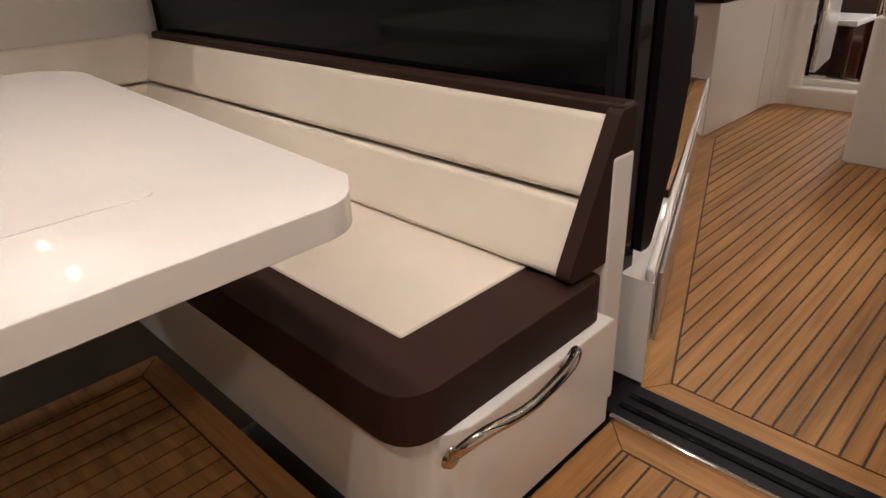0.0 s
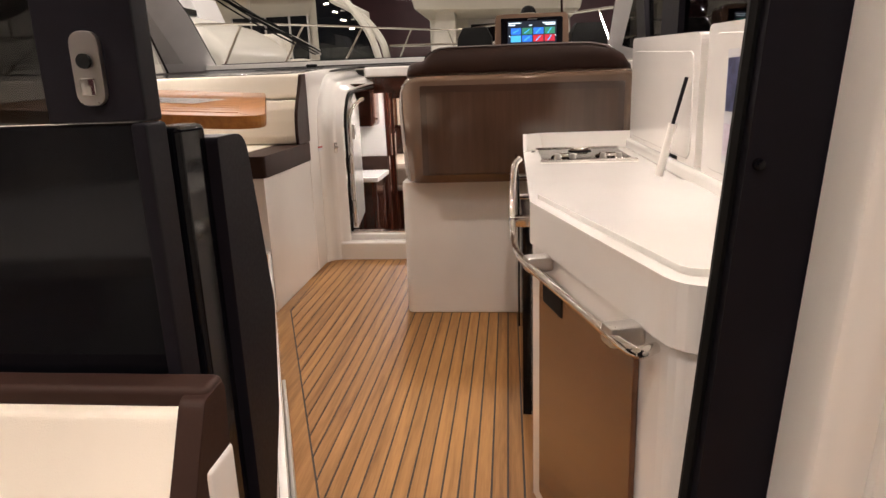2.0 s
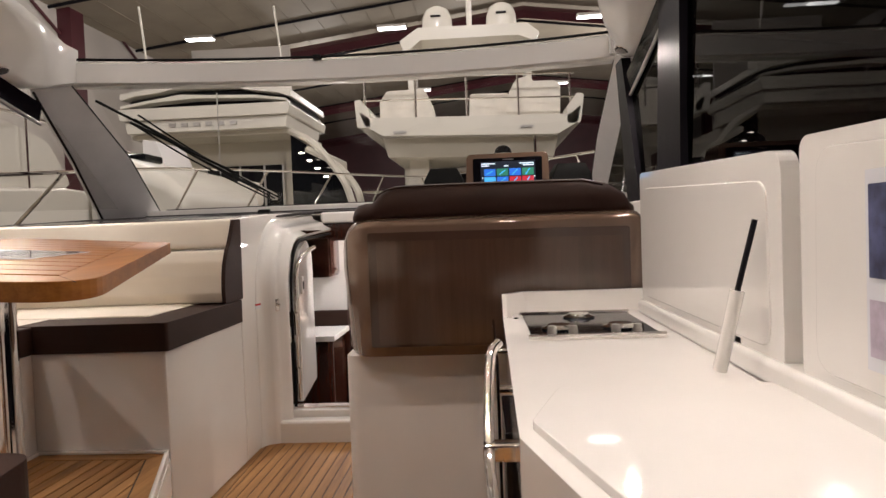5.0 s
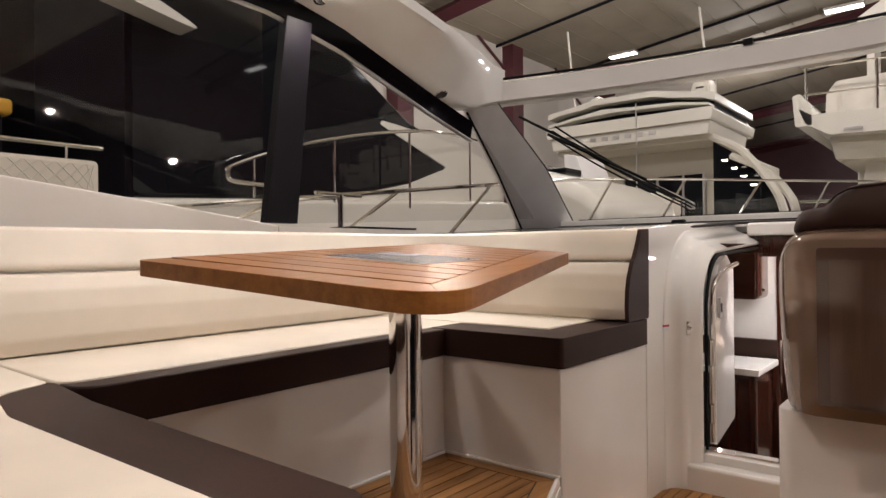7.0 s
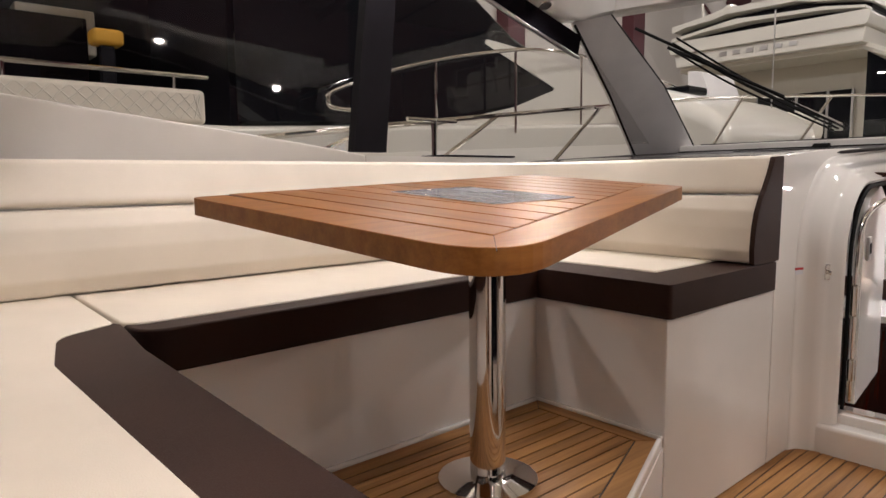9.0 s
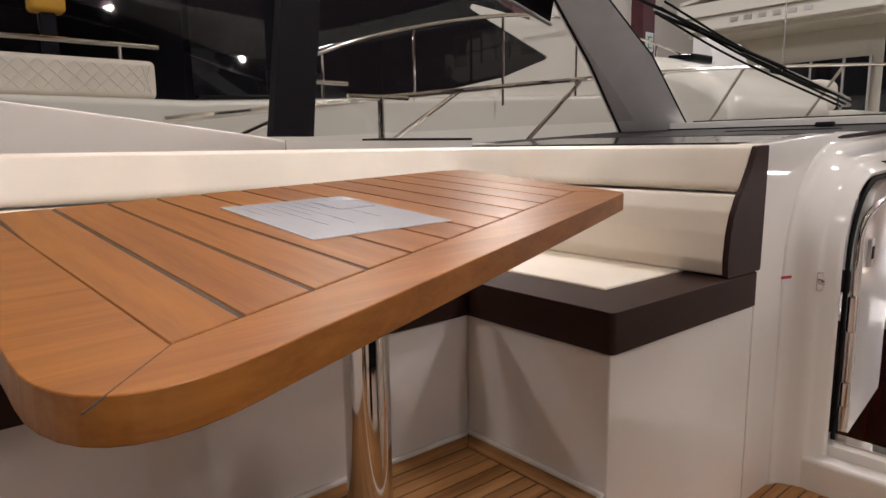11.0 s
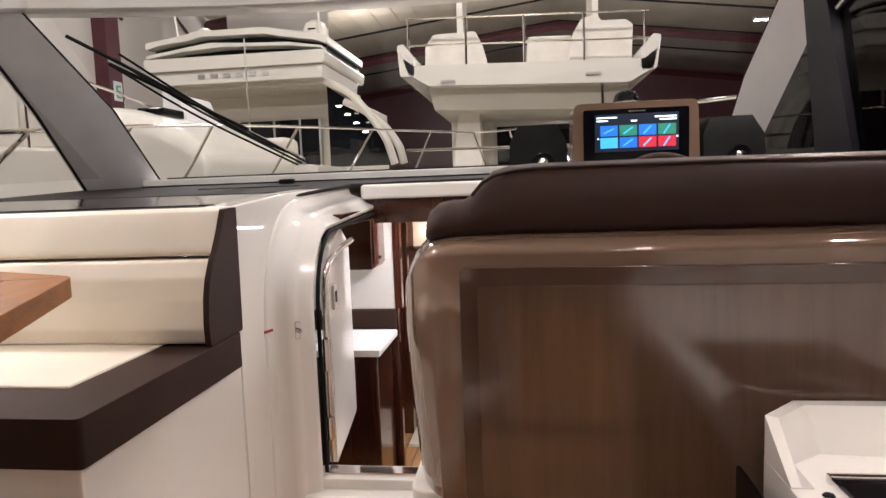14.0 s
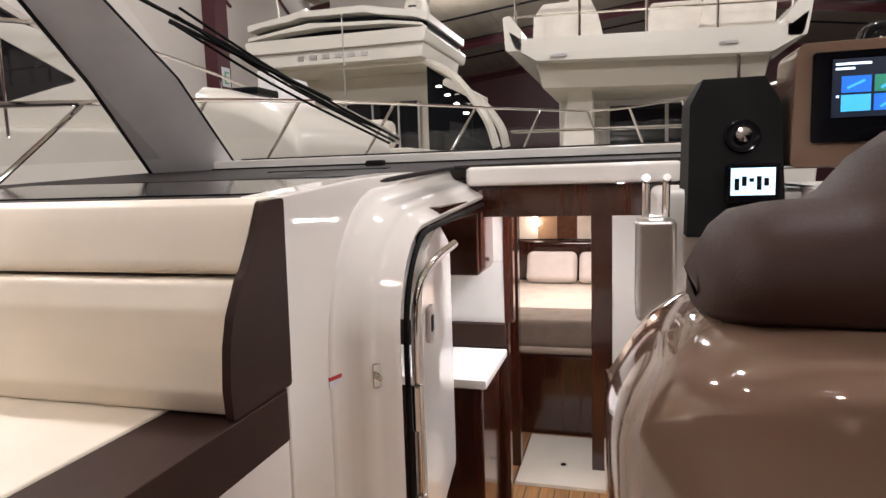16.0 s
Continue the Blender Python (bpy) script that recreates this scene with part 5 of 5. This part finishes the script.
def yacht_a():
    """The motor yacht moored stern-on ahead to port."""
    b = thing("motor_yacht", "white motor yacht with a twin-layer hardtop and radar domes", "yacht", "neighbouring yachts")
    x0, x1, y0 = -8.85, -4.35, 18.0
    xm = (x0 + x1) / 2
    part("hardtop", prism(round_poly([(x0, 4.86), (x0 + 0.35, 4.95), (x0 + 1.1, 5.02), (x0 + 1.4, 5.09), (x1 - 1.5, 5.07), (x1 - 1.1, 4.98), (x1 - 0.3, 4.86), (x1, 4.75), (x1, 4.95), (x1 - 1.1, 5.14), (x1 - 1.5, 5.22), (x0 + 1.3, 5.22), (x0 + 0.9, 5.14), (x0, 5.02)], 0.03), y0, y0 + 3.4, "y", 0.02, 2), boat_white, b)
    # Solid black block stands for the shade between the hardtop layers.
    part("hardtop_gap_shade", prism([(x0 + 0.1, 4.62), (x1 - 0.1, 4.62), (x1 - 0.1, 4.8), (x1 - 1.2, 5.0), (xm, 5.06), (x0 + 1.2, 5.0), (x0 + 0.1, 4.86)], y0 + 0.3, y0 + 3.2, "y"), black_satin, b, "black filler for the shade below the hardtop")
    part("hardtop_lower", prism([(x0 + 0.05, 4.62), (x0 + 0.9, 4.74), (xm - 0.3, 4.80), (x1 - 0.9, 4.74), (x1 - 0.1, 4.64), (x1 - 0.1, 4.70), (x1 - 0.9, 4.82), (xm + 0.2, 4.87), (xm - 0.6, 4.92), (x0 + 0.9, 4.82), (x0 + 0.05, 4.70)], y0 - 0.1, y0 + 3.4, "y", 0.012), boat_white, b)
    part("overhang", prism(round_poly([(x0 + 0.05, 4.30), (x1 - 0.05, 4.30), (x1 + 0.02, 4.60), (x0 - 0.02, 4.60)], 0.08), y0 - 0.15, y0 + 3.6, "y", 0.04, 3), boat_white, b)
    part("name_band", prism([(x0 + 0.15, 3.98), (x1 - 0.15, 3.98), (x1 - 0.1, 4.30), (x0 + 0.1, 4.30)], y0 - 0.02, y0 + 3.2, "y", 0.03), boat_white, b)
    for i in range(6):
        part("badge", box(xm - 0.95 + 0.32 * i, xm - 0.78 + 0.32 * i, y0 - 0.05, y0 - 0.02, 4.10, 4.20), alu, b, "grey lettering block")
    part("soffit", prism([(x0 + 0.1, 3.88), (x1 - 0.1, 3.88), (x1 - 0.1, 3.98), (x0 + 0.1, 3.98)], y0 + 0.3, y0 + 3.4, "y"), boat_cream_shade, b)
    part("cabin", prism([(x0 + 0.3, 1.2), (x1 - 0.3, 1.2), (x1 - 0.3, 3.9), (x0 + 0.3, 3.9)], y0 + 1.6, y0 + 8, "y", 0.05), boat_cream_shade, b)
    part("saloon_glass", box(xm - 0.7, xm + 1.5, y0 + 1.52, y0 + 1.59, 1.7, 3.2), dark_glass, b)
    for x in (xm - 0.72, xm + 0.25, xm + 0.95, xm + 1.48):
        part("door_frame", box(x, x + 0.05, y0 + 1.48, y0 + 1.53, 1.7, 3.2), alu, b)
    part("curtain", box(xm - 0.6, xm - 0.1, y0 + 1.49, y0 + 1.515, 2.0, 2.55), boat_cream_shade, b, "cream seat seen inside")
    for k in (0.0, 0.55):
        part("wing_frame", tube(curve_pts([(x1 - 0.3 + k, y0 + 0.4, 4.0 - k), (x1 + 0.5 + k, y0 + 0.2, 3.55 - k), (x1 + 1.25 + k * 0.6, y0, 2.6 - 0.4 * k), (x1 + 1.5 + k * 0.4, y0, 1.9)], 5), 0.09, 6), boat_white, b, "white curved wing frame")
    part("wing_glass", prism([(x1 - 0.2, 3.85), (x1 + 0.55, 3.35), (x1 + 1.2, 2.5), (x1 + 1.4, 1.9), (x1 - 0.2, 1.9)], y0 + 0.5, y0 + 0.55, "y"), dark_glass, b)
    part("hull", prism(round_poly([(x0 - 0.1, -1.6), (x1 + 0.1, -1.6), (x1 + 0.3, 1.9), (x0 - 0.3, 1.9)], 0.2), y0 - 2.0, y0 + 12, "y", 0.08, 3), boat_white, b)
    part("transom_seat", box(x0 + 0.6, x1 - 0.4, y0 - 1.8, y0 - 1.1, 1.9, 2.5, 0.15, 3), cover_cloth, b)
    for x, s in ((x0 + 0.75, 1.0), (x1 - 0.75, 1.15)):
        part("radar_dome", lathe([(0.22 * s, 0), (0.26 * s, 0.03), (0.27 * s, 0.30), (0.22 * s, 0.46), (0.10 * s, 0.54), (0.01, 0.55)], (x, y0 + 1.6, 5.14), 24), boat_white, b, "white radar dome")
        part("dome_mark", box(x - 0.1, x + 0.1, y0 + 1.6 - 0.275 * s, y0 + 1.6 - 0.265 * s, 5.40, 5.44), black_satin, b)
    part("gps_dish", lathe([(0.03, 0), (0.03, 0.3), (0.22, 0.32), (0.2, 0.36), (0.02, 0.4)], (x0 + 1.6, y0 + 1.6, 5.14), 20), boat_white, b)
    for x, h in ((x0 + 0.35, 2.6), (x1 - 0.4, 2.4)):
        part("antenna", tube([(x, y0 + 1.0, 5.0), (x - 0.25, y0 + 1.0, 5.0 + h)], 0.03, 6), boat_white, b)
    for i in range(4):
        part("cockpit_light", lathe([(0.01, 0), (0.06, 0), (0.06, 0.02), (0.01, 0.02)], (x1 + 0.3 + 0.25 * i, y0 - 0.3 - 0.2 * i, 3.25 - 0.22 * i), 12), lamp_lens, b)


def yacht_b():
    """The flybridge yacht moored stern-on ahead to starboard."""
    b = thing("flybridge_yacht", "white flybridge yacht with covered seats, steel rails and radar arch", "yacht", "neighbouring yachts")
    y0 = 14.5
    part("flybridge_deck", prism(round_poly([(-1.85, 3.34), (-1.5, 3.12), (1.95, 3.0), (2.35, 3.22), (2.42, 3.55), (2.2, 3.38), (-1.75, 3.48), (-1.95, 3.62)], [0.05, 0.2, 0.2, 0.1, 0.02, 0.05, 0.05, 0.02]), y0, y0 + 5.0, "y", 0.03, 2), boat_white, b)
    for x, s in ((-1.90, 1), (2.30, -1)):
        part("bulwark", prism(round_poly([(x - 0.10, 3.3), (x + 0.16, 3.3), (x + 0.16, 3.62), (x - 0.02, 3.86), (x - 0.14, 3.84)], 0.05) if s > 0 else round_poly([(x + 0.10, 3.2), (x - 0.16, 3.2), (x - 0.16, 3.52), (x + 0.04, 3.78), (x + 0.18, 3.76)], 0.05), y0, y0 + 4.6, "y", 0.03), boat_white, b)
    part("soffit", prism([(-1.45, 2.72), (1.9, 2.6), (2.0, 3.02), (-1.55, 3.13)], y0 + 0.35, y0 + 5.0, "y", 0.03), boat_cream_shade, b)
    for x in (-1.15, 1.35):
        part("speaker", prism(round_poly([(x - 0.13, 3.15), (x + 0.13, 3.15), (x + 0.13, 3.20), (x - 0.13, 3.20)], 0.02), y0 - 0.03, y0 + 0.02, "y", 0.005), alu, b, "steel vent")
    for pts, y1 in ((((-1.62, 3.45), (-0.45, 3.42), (-0.55, 3.85), (-0.68, 4.12), (-1.45, 4.10), (-1.6, 3.9)), 0.5), (((0.22, 3.42), (1.05, 3.40), (1.05, 3.95), (0.25, 3.97)), 0.55), (((0.95, 3.38), (2.05, 3.34), (2.08, 4.05), (1.95, 4.14), (1.55, 4.14), (1.45, 4.25), (1.2, 4.20), (1.05, 3.95)), 0.42), (((-0.45, 3.42), (0.1, 3.42), (0.0, 3.62), (-0.35, 3.66)), 1.2)):
        part("seat_cover", prism(round_poly(list(pts), 0.08), y0 + y1, y0 + y1 + 0.8, "y", 0.06, 3), cover_cloth, b, "white fabric seat cover")
    for i in range(5):
        x = -1.85 + 1.02 * i
        part("rail_post", tube([(x, y0 + 0.15, 3.42 - 0.02 * i), (x, y0 + 0.15, 4.32 - 0.03 * i)], 0.022, 8), chrome, b)
    for z in (3.86, 4.32):
        part("rail_bar", tube([(-1.9, y0 + 0.15, z), (2.3, y0 + 0.15, z - 0.12)], 0.018, 8), chrome, b)
    part("arch_top", prism(round_poly([(-1.2, 5.22), (-0.8, 5.48), (1.5, 5.46), (1.75, 5.25), (1.65, 5.08), (1.3, 5.22), (-0.75, 5.22), (-1.1, 4.95)], 0.06), y0 + 0.9, y0 + 2.2, "y", 0.04, 3), boat_white, b)
    for x in (-1.0, 1.5):
        part("arch_leg", prism([(y0 + 1.0, 3.3), (y0 + 1.8, 3.3), (y0 + 2.1, 5.25), (y0 + 1.0, 5.25)], x - 0.06, x + 0.06, "x", 0.02), boat_white, b)
    for x in (-0.42, 0.98):
        part("radar_dome", lathe([(0.30, 0), (0.33, 0.03), (0.34, 0.12), (0.32, 0.38), (0.25, 0.55), (0.12, 0.63), (0.01, 0.64)], (x, y0 + 1.5, 5.45), 28), boat_white, b, "white radar dome")
        part("dome_mark", box(x - 0.12, x + 0.1, y0 + 1.15, y0 + 1.17, 5.77, 5.81), black_satin, b)
    part("mast", tube([(0.28, y0 + 1.5, 5.4), (0.28, y0 + 1.5, 6.3)], 0.06, 8), boat_white, b)
    part("radar_bar", box(0.0, 0.56, y0 + 1.45, y0 + 1.55, 6.2, 6.28, 0.02), boat_white, b)
    part("mast_lamp", lathe([(0.06, 0), (0.07, 0.1), (0.03, 0.16)], (0.28, y0 + 1.5, 6.3), 12), chrome, b)
    part("cabin", prism([(-1.4, 0.5), (2.0, 0.5), (1.9, 2.7), (-1.4, 2.75)], y0 + 2.6, y0 + 9, "y", 0.05), boat_white, b)
    part("saloon_glass", box(-0.45, 1.75, y0 + 2.52, y0 + 2.59, 1.1, 2.58), dark_glass, b)
    for x in (-0.48, 0.6, 1.72):
        part("door_frame", box(x, x + 0.06, y0 + 2.47, y0 + 2.53, 1.1, 2.6), alu, b)
    part("door_head", box(-0.48, 1.78, y0 + 2.46, y0 + 2.54, 2.56, 2.66), alu, b)
    part("stair_cover", prism(round_poly([(-1.25, 1.2), (-0.62, 1.2), (-0.68, 2.9), (-1.05, 2.95)], 0.1), y0 + 0.9, y0 + 1.6, "y", 0.08, 3), cover_cloth, b, "white fabric cover")
    for i in range(4):
        part("stair_tread", box(-1.1, -0.55, y0 + 1.7 + 0.15 * i, y0 + 1.95 + 0.15 * i, 1.5 + 0.28 * i, 1.55 + 0.28 * i, 0.01), boat_cream_shade, b)
    part("hull", prism(round_poly([(-1.8, -1.6), (2.3, -1.6), (2.5, 1.5), (-2.0, 1.5)], 0.2), y0 - 0.4, y0 + 10, "y", 0.08, 3), boat_white, b)
    part("transom_rail", tube([(-1.9, y0 - 0.2, 2.0), (2.4, y0 - 0.2, 1.95)], 0.025, 8), chrome, b)
    part("pole", tube([(1.55, y0 + 0.1, 0.9), (1.5, y0 + 0.1, 3.2)], 0.03, 8), chrome, b)


def yacht_port():
    """The yacht lying alongside to port."""
    b = thing("sport_yacht", "white sport yacht alongside with long black windows and a bow rail", "yacht", "neighbouring yachts")
    part("hull", prism([(-3.0, -1.7), (14.5, -1.7), (17.5, 1.75), (10.6, 2.02), (4.8, 1.75), (-3.0, 1.75)], -8.5, -5.45, "x", 0.06, 3), boat_white, b)
    part("deckhouse", prism([(4.9, 1.76), (10.9, 2.06), (10.4, 2.44), (9.6, 2.72), (8.6, 3.05), (7.4, 3.74), (6.4, 4.25), (4.9, 4.4)], -8.2, -5.62, "x", 0.06, 3), dark_glass, b, "black glazed deckhouse")
    part("deckhouse_flank", prism(round_poly([(7.0, 1.80), (10.9, 2.06), (10.4, 2.66), (9.75, 2.80), (8.82, 2.90), (8.1, 2.95), (8.05, 2.90), (8.13, 2.87), (9.43, 2.45), (8.6, 2.16), (7.7, 1.97)], [0, 0.1, 0.2, 0.2, 0.1, 0.01, 0.01, 0, 0.03, 0.1, 0]), -5.63, -5.595, "x", 0.008), boat_white, b, "white swept flank round the window tip")
    part("side_window", prism(round_poly([(4.85, 1.80), (7.0, 1.90), (7.7, 1.99), (9.42, 2.43), (8.13, 2.89), (6.97, 3.63), (6.2, 4.1), (4.85, 4.3)], [0, 0.2, 0.2, 0.03, 0.3, 0.3, 0.1, 0]), -5.62, -5.602, "x", 0.004), dark_glass, b, "long black side window")
    # Black sheets put the darkness of the unlit saloon into the colour.
    part("saloon_dark_back", box(-8.0, -7.9, -3.0, 4.9, 1.7, 4.4), black_satin, b)
    part("saloon_dark_forward", box(-8.0, -5.7, 4.82, 4.9, 1.7, 4.4), black_satin, b)
    part("saloon_ceiling", box(-8.3, -5.6, -3.0, 3.6, 3.45, 3.6, 0.02), boat_cream_shade, b)
    part("roof_wing", prism(round_poly([(-3.0, 3.75), (3.8, 3.62), (5.54, 3.31), (4.6, 3.66), (3.5, 3.98), (-3.0, 4.15)], [0, 0.1, 0.04, 0.1, 0.1, 0]), -5.6, -5.3, "x", 0.04, 3), boat_white, b)
    part("wall_unit", box(-7.88, -7.2, 2.0, 4.0, 2.1, 2.9, 0.02), black_gloss, b)
    part("pale_cabinet", box(-7.88, -7.3, 3.4, 4.1, 2.55, 3.0, 0.02), boat_cream_shade, b)
    for x, y in ((-6.2, 0.6), (-6.2, 1.9), (-7.2, 1.9)):
        part("ceiling_spot", lathe([(0.01, 0), (0.05, 0), (0.05, 0.015), (0.01, 0.015)], (x, y, 3.434), 12), lamp_lens, b)
    lamp("AREA", "neighbour_saloon_light", Matrix.Translation((-6.4, 2.0, 3.43)), 4, WARM, size=1.2, size_y=1.2)
    part("screen_panel", box(-7.0, -6.95, -1.0, 2.2, 1.8, 2.5, 0.01), alu, b, "grey blank screen")
    q = thing("quilted_sofa", "cream quilted sofa back on the neighbouring yacht", "sofa")
    part("backrest", box(-5.72, -5.58, 1.6, 4.55, 1.752, 2.06, 0.05, 4), cream, q)
    for i in range(24):
        for s in (1, -1):
            y = 1.68 + 0.12 * i
            part("quilt_seam", tube([(-5.578, y, 2.02 if s > 0 else 1.80), (-5.578, min(4.5, y + 0.22), 1.80 if s > 0 else 2.02)], 0.005, 4), cover_cloth, q, "", 0)
    r = thing("cockpit_rail", "polished rail above the quilted sofa back", "rail")
    part("bar", tube([(-5.65, 2.2, 2.18), (-5.65, 4.6, 2.18)], 0.02, 8), chrome, r)
    for y in (3.05, 4.3):
        part("leg", tube([(-5.65, y, 2.18), (-5.65, y, 2.05)], 0.014, 8), chrome, r)
    c = thing("yellow_cushion", "yellow cushion on a dark stand", "cushion")
    part("pad", turned(rounded(box(-0.10, 0.10, -0.13, 0.13, -0.06, 0.08), 0.04, 3), Matrix.Translation((-6.1, 3.89, 2.50))), yellow_cloth, c)
    part("stand", box(-6.15, -6.05, 3.83, 3.95, 1.75, 2.445, 0.02), black_satin, c)
    h = thing("neighbour_bow_rail", "polished bow rail of the yacht alongside", "rail")
    pr = curve_pts([(-5.3, 5.63, 2.02), (-5.3, 5.72, 2.12), (-5.3, 6.59, 2.43), (-5.32, 7.93, 2.74), (-5.4, 9.2, 2.90), (-5.8, 11.5, 2.95), (-6.6, 15.0, 2.9)], 6)
    part("top_rail", tube(pr, 0.022, 8), chrome, h)
    part("end_loop", tube(curve_pts([(-5.3, 5.63, 2.02), (-5.3, 5.70, 1.95), (-5.3, 6.2, 1.94)], 5), 0.022, 8), chrome, h)
    for i in (8, 14, 20, 26, 32):
        part("stanchion", tube([pr[i], (pr[i].x, pr[i].y, 1.80)], 0.016, 8), chrome, h)



def bow_boat():
    """The small cruiser whose rounded white foredeck shows ahead to port."""
    b = thing("cabin_cruiser", "small white cabin cruiser with rounded foredeck and thin pole", "boat", "neighbouring yachts")
    secs = []
    for x, top in ((-5.38, 2.60), (-5.2, 2.57), (-4.64, 2.41), (-4.26, 2.21), (-4.02, 2.01), (-3.94, 1.75)):
        secs.append([(x, 11.0, -1.7), (x, 11.0, top - 0.30), (x, 11.06, top - 0.12), (x, 11.22, top - 0.02), (x, 11.5, top), (x, 14.2, top), (x, 14.3, -1.7)])
    part("hull", loft(secs), boat_white, b, "", 60)
    part("pole", tube([(-4.57, 13.87, 2.35), (-4.57, 13.87, 4.0)], 0.013, 8), alu, b, "thin steel pole")
    part("deck_hatch", box(-5.3, -4.9, 11.7, 12.3, 2.50, 2.62, 0.03, 3), dark_glass, b, "dark deck hatch")
    part("windscreen", prism([(-5.36, 2.58), (-4.95, 2.48), (-5.12, 2.92), (-5.36, 2.96)], 12.5, 13.6, "y", 0.02), pillar_grey, b, "grey raked windscreen cover")


yacht_a()
yacht_b()
yacht_port()
bow_boat()
